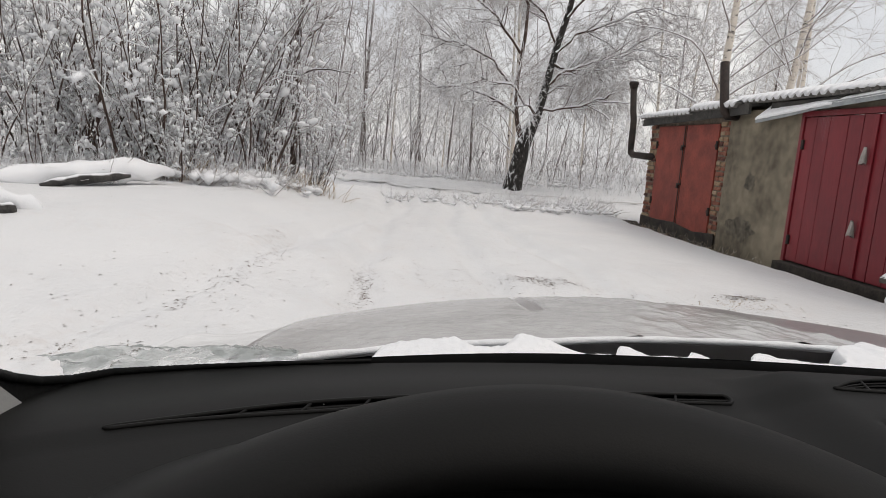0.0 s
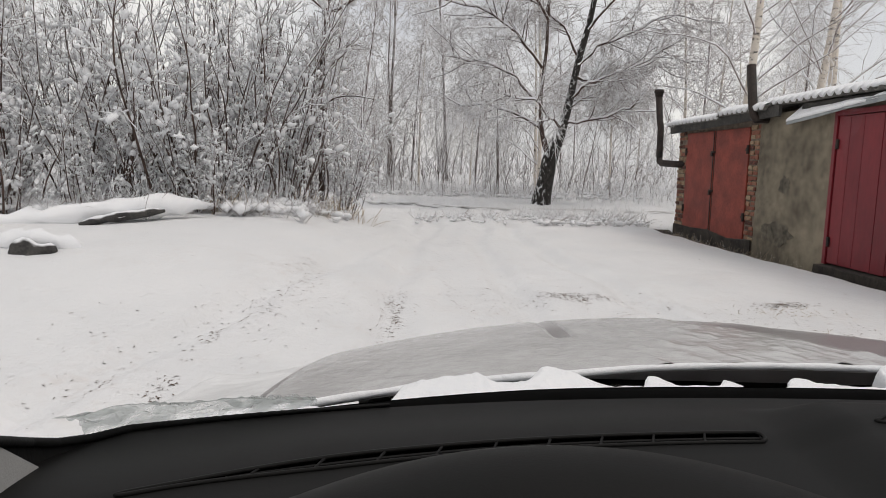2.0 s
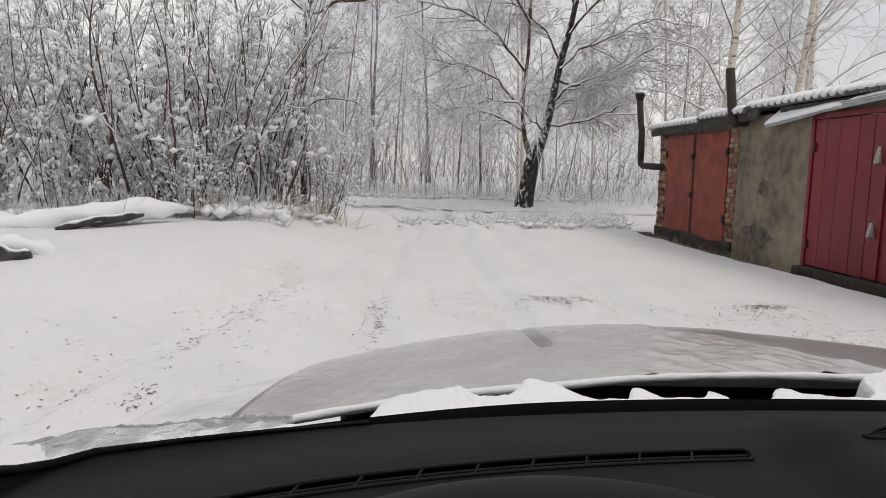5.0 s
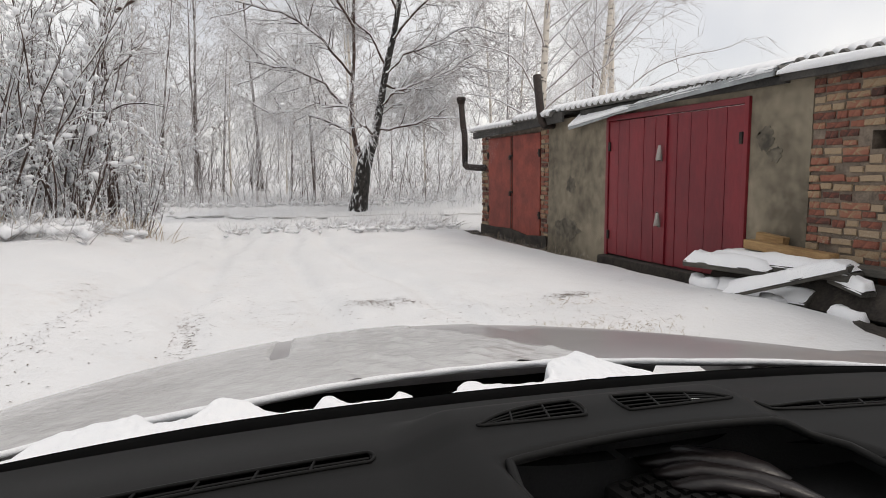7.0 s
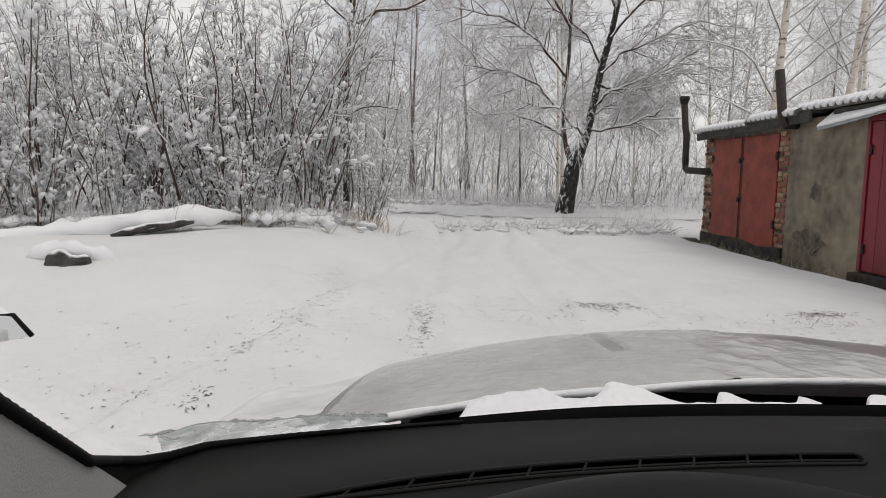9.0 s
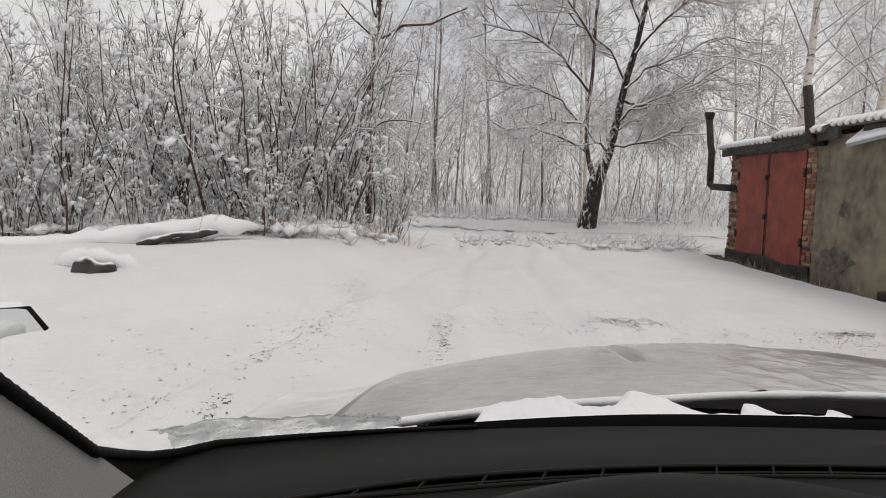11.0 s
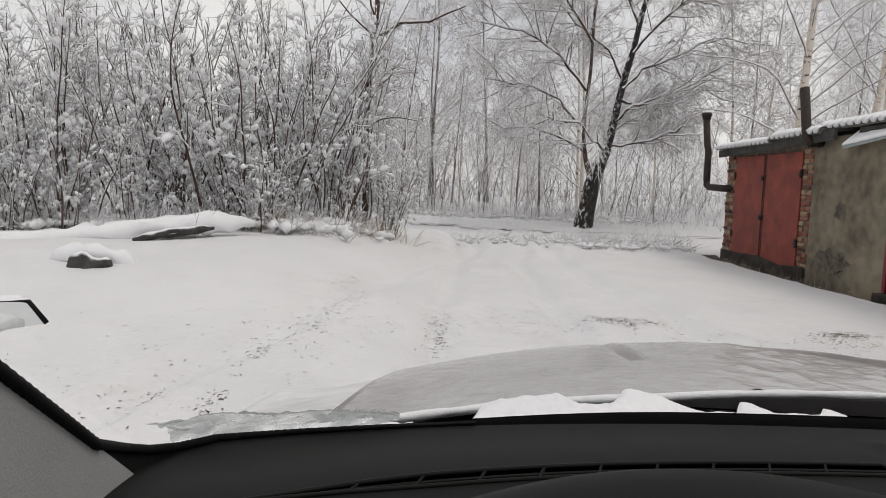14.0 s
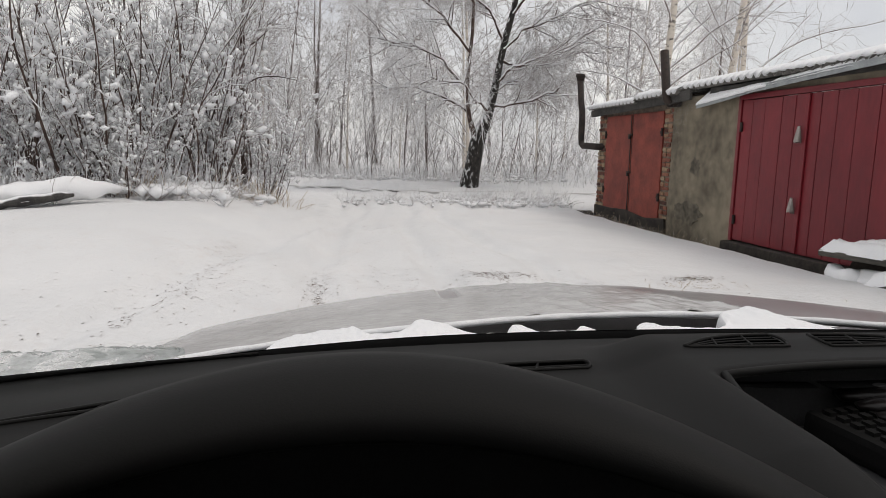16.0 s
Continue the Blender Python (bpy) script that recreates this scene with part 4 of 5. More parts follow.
for _ in range(1150):
    y = 23.0 + 26 * rng.random() ** 1.3
    x = rng.uniform(-0.75, 0.8) * y + 2
    h = 0.8 + 4.6 * rng.random() ** 1.8
    base = Vector((x, y, ground_height(x, y) - 0.05))
    st = wander(base, Vector((rng.gauss(0, 0.14), rng.gauss(0, 0.14), 1)), h, 5, 0.16, 0.03, rng)
    brush.line(st, taper(0.017, 0.006, 6), 3)
    for _ in range(6):
        p, d = at_along(st, rng.uniform(0.15, 1))
        tw = wander(p, sideways(d, 38, rng), h * rng.uniform(0.12, 0.34), 3, 0.16, 0.04, rng)
        brush.line(tw, taper(0.011, 0.005, 4), 3)
tagged(piece("brushwood", brush.mesh("brushwood", M_BRUSH)), "dark bare saplings crowding the edge of the wood", "undergrowth", kind="stuff")
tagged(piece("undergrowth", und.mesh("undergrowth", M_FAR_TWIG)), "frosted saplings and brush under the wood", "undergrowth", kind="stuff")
for _ in range(1100):
    y = rng.uniform(21.2, 27.0)
    x = rng.uniform(-8, 14)
    y -= 0.35 * x if rng.random() < 0.6 else 0
    if y < 19.4 - 0.4 * x + 0.9 or (x > 5 and y < 13):
        continue
    base = Vector((x, y, ground_height(x, y) - 0.03))
    h = rng.uniform(0.15, 0.75)
    st = wander(base, Vector((rng.gauss(0, 0.3), rng.gauss(0, 0.3), 1)), h, 3, 0.12, -0.04, rng)
    weeds.line(st, taper(0.009, 0.004, 4), 3)
    for _ in range(4):
        p, d = at_along(st, rng.uniform(0.4, 1))
        weeds.line(wander(p, sideways(d, 50, rng), h * 0.3, 2, 0.2, 0, rng), [0.006, 0.005, 0.003], 3)
tagged(piece("weeds", weeds.mesh("weeds", M_TWIG)), "snowy dry weeds beside the lane", "weeds", kind="stuff")

# tufts before the lane, beside the bank and along the garages
tuft, heapsnow = Tubes(), Tubes()
zones = [((0.3, 3.2), (13.2, 14.8), 110, 0.3), ((2.8, 5.2), (12.6, 15.0), 170, 0.45), ((-3.4, -0.8), (9.9, 11.5), 120, 0.5), ((-7, -3), (8.2, 9.4), 150, 0.6), ((-7.5, -1.2), (8.9, 10.8), 220, 0.75), ((-5, 9), (21.8, 25.5), 260, 0.6)]
for (xa, xb), (ya, yb), n, h in zones:
    for _ in range(n):
        x, y = rng.uniform(xa, xb), rng.uniform(ya, yb)
        base = Vector((x, y, ground_height(x, y) - 0.02))
        for _ in range(4):
            st = wander(base, Vector((rng.gauss(0, 0.7), rng.gauss(0, 0.7), 1)), h * rng.uniform(0.4, 1.1), 3, 0.2, -0.1, rng)
            tuft.line(st, taper(0.006, 0.003, 4), 3)
        if rng.random() < 0.8:
            heapsnow.blob(base + Vector((0, 0, h * 0.15)), Vector((rng.gauss(0, 1), rng.gauss(0, 1), 0)), h * rng.uniform(0.1, 0.3), h * rng.uniform(0.06, 0.14), h * 0.08, rng)
tagged(piece("grass_tufts", tuft.mesh("grass_tufts", M_TWIG)), "bent dry stalks poking through snow", "dry grass", kind="stuff")
tagged(piece("snow_caps", heapsnow.mesh("snow_caps", M_CLUMP)), "lumps of snow on bent grass", "snow", kind="stuff")
straw = Tubes()
for _ in range(1500):
    if rng.random() < 0.62:
        x, y, s = WX - 0.08 - abs(rng.gauss(0, 0.09)), rng.choice((rng.uniform(7.8, 12.6), rng.uniform(9, 12))), 0.16
    else:
        cx, cy = rng.choice(((3.45, 4.1), (3.0, 4.35), (3.4, 5.2), (3.2, 4.0)))
        x, y, s = rng.gauss(cx, 0.22), rng.gauss(cy, 0.12), 0.042
    base = Vector((x, y, ground_height(x, y) - 0.01))
    st = wander(base, Vector((rng.gauss(0, 0.8) - 0.2, rng.gauss(0, 0.8), 0.8)), s * rng.uniform(0.5, 1.6), 3, 0.25, -0.22, rng)
    straw.line(st, taper(0.0026, 0.0014, 4), 3)
for _ in range(260):
    x, y = rng.gauss(-1.15, 0.3), rng.gauss(10.9, 0.25)
    if rng.random() < 0.4:
        x, y = rng.gauss(-2.6, 0.25), rng.gauss(9.7, 0.2)
    base = Vector((x, y, ground_height(x, y) - 0.02))
    straw.line(wander(base, Vector((rng.gauss(0, 0.5), rng.gauss(0, 0.5), 1)), rng.uniform(0.15, 0.45), 3, 0.2, -0.08, rng), [0.006, 0.005, 0.005, 0.003], 3)
tagged(piece("straw", straw.mesh("straw", M_STRAW)), "withered yellow grass along the garage foot", "dry grass", kind="stuff")

# leaf litter on the snow
verts, faces = [], []


def flake(x, y, s):
    a, n0 = rng.uniform(0, 6.28), len(verts)
    z = ground_height(x, y) + 0.003
    for k, (u, v_) in enumerate(((-1.2, -0.2), (0.1, -0.3), (1.2, 0.05), (0, 0.28))):
        verts.append((x + s * (u * math.cos(a) - v_ * math.sin(a)), y + s * (u * math.sin(a) + v_ * math.cos(a)), z + rng.uniform(0, s * 0.2)))
    faces.append((n0, n0 + 1, n0 + 2, n0 + 3))


patches = [((0.08, 5.25), (0.07, 0.45), 190), ((1.65, 5.8), (0.16, 0.06), 120), ((1.95, 5.65), (0.25, 0.1), 60), ((-1.0, 4.3), (0.35, 0.8), 60), ((-0.75, 5.6), (0.06, 0.9), 90), ((0.95, 5.6), (0.35, 0.6), 80), ((0.2, 9.5), (0.3, 2.0), 60), ((1.4, 8.2), (0.6, 1.6), 60), ((-1.6, 3.3), (0.5, 0.6), 50), ((0.3, 13.2), (0.8, 0.5), 60), ((2.6, 5.2), (0.8, 0.9), 60), ((0.8, 7), (2.0, 3), 160), ((3.3, 4.4), (0.4, 0.3), 110), ((2.7, 5.0), (0.6, 0.25), 70), ((1.2, 6.6), (0.7, 0.8), 90), ((-1.04, 4.08), (0.12, 0.25), 60), ((-0.89, 4.6), (0.12, 0.3), 60), ((-0.68, 5.36), (0.1, 0.4), 50), ((-1.06, 3.19), (0.04, 0.1), 40), ((-1.43, 3.3), (0.12, 0.12), 30), ((-1.56, 3.64), (0.2, 0.2), 12), ((1.78, 5.66), (0.14, 0.05), 30), ((0.05, 4.95), (0.05, 0.35), 130), ((0.7, 5.8), (0.2, 0.5), 50), ((0.9, 9.5), (0.2, 0.8), 40), ((3.55, 5.45), (0.13, 0.06), 140), ((-0.3, 4.9), (0.15, 0.3), 30)]
for (cx, cy), (sx, sy), n in patches:
    for _ in range(int(n * (1.7 if cx > 1.3 else 1.1))):
        flake(rng.gauss(cx, sx), rng.gauss(cy, sy), rng.uniform(0.004, 0.013) * (1 + 0.06 * cy))
tagged(piece("leaf_litter", mesh_of("leaf_litter", verts, faces, M_LITTER)), "brown leaf crumbs scattered on trodden snow", "litter", kind="stuff")


# ---- log, stump and timber pile ----
def lumpy(name, path, r, mat, seed, squash=1.0):
    t = Tubes()
    pts = [Vector(p) for p in path]
    full = []
    for a, b in zip(pts, pts[1:]):
        full += [a.lerp(b, k / 5) for k in range(5)]
    full.append(pts[-1])
    n = len(full)
    t.line(full, [r * (0.35 + 0.65 * min(1, min(i, n - 1 - i) / 2.0)) * (1 + 0.3 * noise.noise((i * 0.6, seed, 0))) for i in range(n)], 10, True)
    me = t.mesh(name, mat)
    for v in me.vertices:
        k = noise.noise(v.co * 6 + Vector((seed, 0, 0)))
        v.co += Vector((0.2, 0.2, 0.55)) * r * k + Vector((0.1, 0.1, 0.3)) * r * noise.noise(v.co * 15)
    return me


log = tagged(new("fallen_log"), "snow-buried fallen log on the bank, dark underside showing", "log")
piece("log", lumpy("log", [(-3.55, 7.5, 0.45), (-3.2, 7.85, 0.52), (-2.85, 8.2, 0.57)], 0.062, M_STONE, 1), log)
piece("snow_cover", lumpy("snow_cover", [(-5.6, 7.3, 0.38), (-4.5, 7.5, 0.44), (-3.7, 7.75, 0.53), (-3.1, 8.1, 0.62), (-2.5, 8.7, 0.60)], 0.12, M_CLUMP, 5), log, "thick snow cover")
stump = tagged(new("stump"), "dark broken stump sunk in the snow bank", "stump")
bm = bmesh.new()
bmesh.ops.create_icosphere(bm, subdivisions=3, radius=0.15, matrix=Matrix.Translation((-3.03, 5.62, 0.36)) @ Matrix.Diagonal((1.25, 0.8, 0.85, 1)))
for v in bm.verts:
    v.co += v.normal * 0.09 * noise.noise(v.co * 8)
part("stump_wood", bm, M_STONE, stump, smooth=True)
piece("snow_cap", lumpy("snow_cap", [(-3.5, 5.85, 0.40), (-3.2, 5.75, 0.49), (-2.95, 5.8, 0.47), (-2.7, 5.85, 0.38)], 0.085, M_CLUMP, 8), stump, "overhanging snow")


def board(name, a, b, width, thick, mat, label, category, snow=0.0, group="", roll=0.0):
    """A plank from a to b, with snow lying on it."""
    a, b = Vector(a), Vector(b)
    d = b - a
    m = Matrix.Translation((a + b) / 2) @ d.to_track_quat("Y", "Z").to_matrix().to_4x4() @ pose(0, 0, 0, 0, roll, 0)
    ob = new(name)
    ob.matrix_basis = m
    L = d.length / 2
    part("timber", boxed((-width / 2, -L, -thick / 2), (width / 2, L, thick / 2), 0.006, 0.004), mat, ob)
    if snow:
        v, f, n, k = [], [], 22, 7
        for i in range(n + 1):
            y = -L + 2 * L * i / n
            e = min(1, min(i, n - i) / 2.0)
            for j in range(k + 1):
                s = j / k * 2 - 1
                prof = max(0.0, 1 - abs(s) ** 4.0)
                v.append((s * width * 0.51 * (1 + 0.14 * noise.noise((y * 6, s, a.x * 9))), y * (0.985 + 0.03 * noise.noise((s * 3, 1, 1))), thick / 2 - 0.012 + 1.35 * snow * prof * (0.3 + 0.7 * e) * (1 + 0.4 * noise.noise((y * 4, s * 2, a.y * 3)))))
        for i in range(n):
            for j in range(k):
                q = i * (k + 1) + j
                f.append((q, q + 1, q + k + 2, q + k + 1))
        me = mesh_of("snow_cover", v, f, M_CLUMP, True)
        piece("snow_cover", me, ob, "snow lying on the board")
    return tagged(ob, label, category, group)


G = "timber pile at the garage"
board("plank", (5.13, 5.35, 0.1), (5.18, 3.3, 0.16), 0.3, 0.05, M_BASE, "dark board at the foot of the pile", "plank", 0.0, G, 60)
board("plank", (5.02, 5.2, 0.05), (5.1, 4.1, 0.10), 0.2, 0.05, M_OLDWOOD, "weathered grey board at the foot of the pile", "plank", 0.04, G, 35)
board("plank", (5.22, 5.45, 0.26), (5.22, 3.75, 0.33), 0.32, 0.07, M_OLDWOOD, "weathered grey board under thick snow", "plank", 0.08, G)
board("plank", (5.0, 5.5, 0.24), (5.12, 4.5, 0.26), 0.26, 0.06, M_OLDWOOD, "weathered grey board under thick snow", "plank", 0.085, G)
board("plank", (4.72, 4.72, 0.03), (5.12, 3.78, 0.40), 0.17, 0.045, M_OLDWOOD, "slanting board leaning on the pile, snow on top", "plank", 0.075, G)
board("plank", (5.15, 3.95, 0.28), (5.1, 3.6, 0.22), 0.14, 0.04, M_OLDWOOD, "short snow-topped board at the pile's end", "plank", 0.075, G)
board("beam", (5.27, 5.02, 0.47), (5.25, 4.05, 0.44), 0.11, 0.085, M_NEWWOOD, "fresh yellow timber beam lying on the pile", "beam", 0.0, G)
board("beam", (5.36, 4.98, 0.55), (5.36, 4.65, 0.52), 0.08, 0.08, M_NEWWOOD, "short yellow timber offcut on the pile", "beam", 0.0, G)
board("plank", (5.3, 5.0, 0.36), (5.3, 3.4, 0.38), 0.16, 0.07, M_OLDWOOD, "dark board packed into the pile", "plank", 0.0, G)
for x, y, r, s in ((4.95, 5.25, 0.085, 1), (4.98, 3.7, 0.07, 2), (4.95, 4.4, 0.06, 3)):
    tagged(piece("snow_heap", lumpy("snow_heap", [(x + 0.1, y + r * 2, 0.02), (x, y + r, 0.06), (x, y - r, 0.05), (x + 0.08, y - r * 2, 0.02)], r, M_CLUMP, s)), "rounded heap of snow by the timber", "snow heap", G)
part_dark = tagged(part("slate_scrap", boxed((5.2, 2.6, 0.0), (5.36, 3.5, 0.42), 0.01, 0.02), M_BASE), "dark scrap sheet leaning on the brick wall", "scrap")


# ---- the car that the camera sits in ----
car = thing("car", "silver car with charcoal dashboard, snow on cowl and bonnet", "car")
car.matrix_basis = pose(0.74, 0.58, 0, 0, 0, -4.5)


def sheet(u_list, rows, mat, name, parent, label="", smooth=True, flip=False):
    """A grid of points rows[j][i]."""
    v = [p for r in rows for p in r]
    w_ = len(u_list)
    f = []
    for j in range(len(rows) - 1):
        for i in range(w_ - 1):
            q = j * w_ + i
            f.append((q, q + w_, q + w_ + 1, q + 1) if flip else (q, q + 1, q + w_ + 1, q + w_))
    return piece(name, mesh_of(name, v, f, mat, smooth), parent, label)


def front_edge(u):
    """Where the dashboard meets the windscreen's black band."""
    return 0.174 - 0.155 * u * u - 0.06 * u ** 4


def glass_foot(u):
    """The upper edge of the black band, where the clear glass begins."""
    return front_edge(u) + 0.008 + 0.034 * smoothstep(0.85, 0.35, abs(u))


def hood_rear(u):
    return 0.348 - 0.30 * u * u - 0.010 * math.exp(-((u + 0.36) / 0.09) ** 2) - 0.010 * math.exp(-((u - 0.36) / 0.09) ** 2)


def hood_front(u):
    return 1.32 - 0.42 * u * u


def hood_z(u, s):
    v = (hood_front(u) - hood_rear(u)) * s + hood_rear(u) - 0.33
    return 0.9086 - 0.045 * v - 0.1336 * v * v - 0.0364 * u * u - 0.0437 * u ** 4 + 0.0042 * u - 0.0127 * max(0.0, u - 0.175) - 0.1518 * v * u * u - 0.004 * smoothstep(0.168, 0.18, u)


def wing_z(u, s):
    """The wing rises from the bonnet's shut line to its own crest."""
    v = (hood_front(u) - hood_rear(u)) * s + hood_rear(u)
    edge = hood_z(math.copysign(0.806, u), max(s, 0)) - 0.004
    crest = 0.848 - 0.124 * (v - 0.267) - 0.55 * max(0.0, v - 0.42) ** 2
    return edge + (crest - edge) * smoothstep(0.806, 0.955, abs(u)) - 0.03 * smoothstep(0.96, 0.99, abs(u)) - (0.25 if abs(u) > 0.995 else 0)


def span(a, b, n):
    return [a + (b - a) * i / n for i in range(n + 1)]


us = span(-0.80, 0.80, 90)
rows = []
for j in range(41):
    s = j / 40
    rows.append([(u, hood_rear(u) + (hood_front(u) - hood_rear(u)) * s, hood_z(u, s)) for u in us])
for k in (1, 2, 3, 4, 5):
    a = radians(15 * k)
    rows.append([(u, hood_front(u) + 0.14 * math.sin(a), hood_z(u, 1) - 0.03 * k - 0.14 * (1 - math.cos(a))) for u in us])
rows.insert(0, [(u, hood_rear(u) + 0.002, hood_z(u, 0) - 0.007) for u in us])
sheet(us, rows, M_PAINT, "bonnet", car, "silver bonnet with a film of ice")
for side in (-1, 1):
    us2 = [side * u for u in span(0.806, 1.0, 14)]
    rows = []
    for j in range(41):
        s = -0.28 + 1.28 * j / 40
        rows.append([(u, hood_rear(u) + (hood_front(u) - hood_rear(u)) * s, wing_z(u, s)) for u in us2])
    sheet(us2, rows, M_CRUSTED if side < 0 else M_PAINT, "wing", car, flip=side < 0)

# cowl: black panel under the windscreen foot
us = span(-0.9, 0.9, 60)
rows = [[(u, glass_foot(u) + (hood_rear(u) + 0.03 - glass_foot(u)) * t, 0.902 - 0.03 * u * u - 0.045 * math.sin(min(1.0, t * 1.4) * math.pi / 2)) for u in us] for t in span(0, 1, 14)]
cowl = sheet(us, rows, M_BLACK, "cowl_panel", car, "black plastic cowl")
for lo, hi in ((-0.72, 0.0), (0.02, 0.66)):
    t = Tubes()
    pts = [Vector((u, glass_foot(u) + 0.05, 0.886 - 0.03 * u * u + 0.006 * math.sin((u - lo) * 5))) for u in span(lo, hi, 16)]
    t.line(pts, [0.011] * 17, 6, True)
    piece("wiper_blade", t.mesh("wiper_blade", M_RUBBER), car, "black wiper blade")

# windscreen with its black lower band
def glass_point(u, t, off=0.0):
    """t runs from the foot (0) to the top (1) of the windscreen."""
    k = 1 - 0.2 * t
    return (u * k, glass_foot(u) - 0.90 * t + 0.07 * t * (1 - t), 0.923 + 0.565 * t + off)


us = span(-0.93, 0.93, 40)
glass = sheet(us, [[glass_point(u, t) for u in us] for t in span(0, 1, 12)], M_GLASS, "windscreen", car, "clear windscreen")
glass.visible_shadow = False
sheet(us, [[(u, front_edge(u) - 0.004, 0.905) for u in us], [(u, front_edge(u), 0.9215) for u in us], [(u, glass_foot(u) - 0.004, 0.9225) for u in us]] + [[glass_point(u, t, -0.003) for u in us] for t in (0.0, 0.006)], M_FRIT, "windscreen_band", car, "black lower windscreen band")


# dashboard
def slot_mid(u):
    return -0.001 - 0.155 * u * u - 0.145 * u ** 4


def tray_mask(u, v):
    return smoothstep(-0.139, -0.121, u + 0.05 * (v + 0.06)) * smoothstep(0.224, 0.206, u + 0.33 * (v + 0.06)) * smoothstep(-0.050 - 0.75 * (u - 0.06) ** 2, -0.066 - 0.75 * (u - 0.06) ** 2, v)


def dash_z(u, v):
    ledge = slot_mid(u)
    z = 0.950 - 0.028 * smoothstep(ledge + 0.005, front_edge(u) + 0.01, v) - 0.25 * max(0.0, -0.24 - v) ** 1.2
    z -= 0.003 * smoothstep(ledge + 0.01, ledge - 0.03, v)
    # centre pod
    pod = smoothstep(-0.22, -0.14, u) * smoothstep(0.22, 0.165, u)
    z += 0.02 * pod * smoothstep(0.12, 0.04, v)
    # open tray
    return z - 0.012 * tray_mask(u, v)


us = span(-0.93, 0.93, 380)
rows = [[(u, front_edge(u) + (-0.46 - front_edge(u)) * t, dash_z(u, front_edge(u) + (-0.46 - front_edge(u)) * t)) for u in us] for t in span(0, 1, 150)]
rows.append([(u, -0.47, 0.55) for u in us])
dash = sheet(us, rows, M_DASH, "dashboard", car, "charcoal soft-touch dashboard", flip=True)
cut = bmesh.new()
cut.from_mesh(dash.data)
bmesh.ops.delete(cut, geom=[f for f in cut.faces if tray_mask(*f.calc_center_median()[:2]) > 0.5 and f.calc_center_median()[1] > -0.455], context="FACES")
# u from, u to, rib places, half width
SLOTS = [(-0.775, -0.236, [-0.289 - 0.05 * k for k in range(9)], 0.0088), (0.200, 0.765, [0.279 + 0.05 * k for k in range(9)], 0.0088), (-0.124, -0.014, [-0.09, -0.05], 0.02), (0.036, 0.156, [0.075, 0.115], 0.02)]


def slot_half(u, a, b, h):
    """Half the slot's width: the long ones taper outwards, the centre pair forms a lens."""
    if h > 0.015:
        return max(0.002, h * (1 - abs((u - 0.016) / 0.146) ** 3))
    far_end = a if a < 0 else b
    near_end = b if a < 0 else a
    return h * (0.2 + 0.8 * smoothstep(0.0, 0.16, abs(u - far_end))) * (1.0 if a < 0 else 0.3 + 0.7 * smoothstep(0.0, 0.08, abs(u - near_end)))


def slot_centre(u, a, b, h):
    return -0.013 + slot_half(u, a, b, h) if h > 0.015 else slot_mid(u)


def in_slot(u, v):
    return any(a < u < b and abs(v - slot_centre(u, a, b, h)) < slot_half(u, a, b, h) for a, b, n, h in SLOTS)


bmesh.ops.delete(cut, geom=[f for f in cut.faces if in_slot(*f.calc_center_median()[:2])], context="FACES")
cut.to_mesh(dash.data)
cut.free()
# rolled lip and the deep black bin under it
lip = Tubes()
edge = [(-0.130 - 0.05 * (v + 0.06), v) for v in span(-0.45, -0.12, 12)] + [(u, -0.058 - 0.75 * (u - 0.06) ** 2) for u in span(-0.122, 0.205, 24)] + [(0.215 - 0.33 * (v + 0.06), v) for v in span(-0.10, -0.45, 12)]
lip.line([Vector((u, v, dash_z(u, v + 0.022 if v > -0.115 else v) - 0.004)) for u, v in edge], [0.0045] * len(edge), 8)
piece("tray_lip", lip.mesh("tray_lip", M_DASH), dash)
for lo, hi in (((-0.2, -0.46, 0.865), (0.32, 0.0, 0.88)), ((-0.2, -0.02, 0.88), (0.32, -0.01, 0.945)), ((-0.21, -0.46, 0.865), (-0.2, 0.0, 0.932)), ((0.32, -0.46, 0.865), (0.33, 0.0, 0.932))):
    part("tray_floor" if hi[2] < 0.9 else "tray_wall", boxed(lo, hi), M_TRAY, dash, "deep black storage tray")


def slot(u0, u1, half, ribs, parent):
    """A dark air slot with a raised rim, thin slats and cross ribs."""
    t, d = Tubes(), Tubes()

    def at(u, side, up=0.0005):
        v = slot_centre(u, u0, u1, half) + side * slot_half(u, u0, u1, half)
        return Vector((u, v, dash_z(u, v) + up))

    ring = [at(u, 1.05) for u in span(u0, u1, 40)] + [at(u1 + 0.004, 0.5), at(u1 + 0.005, 0), at(u1 + 0.004, -0.5)] + [at(u, -1.05) for u in span(u1, u0, 40)] + [at(u0 - 0.004, -0.5), at(u0 - 0.005, 0), at(u0 - 0.004, 0.5)]
    ring.append(ring[0])
    t.line(ring, [0.0021] * len(ring), 6)
    piece("rim", t.mesh("rim", M_DASH), parent)
    # Flat black sheet added under the cut slot, standing for the duct's dark depth.
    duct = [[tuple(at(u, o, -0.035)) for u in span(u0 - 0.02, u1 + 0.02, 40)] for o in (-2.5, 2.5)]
    sheet(span(0, 1, 40), duct, M_BLACK, "duct", parent, "flat black sheet under the slot")
    for o in ((-0.45, 0.05, 0.55) if half > 0.015 else (-0.1,)):
        d.line([at(u, o, -0.001) for u in span(u0, u1, 40)], [0.0012 if half > 0.015 else 0.0016] * 41, 4)
    for u in ribs:
        d.line([at(u - 0.003, -1, 0), at(u + 0.003, 1, 0)], [0.0015, 0.0015], 5)
    piece("slats", d.mesh("slats", M_DASH), parent)


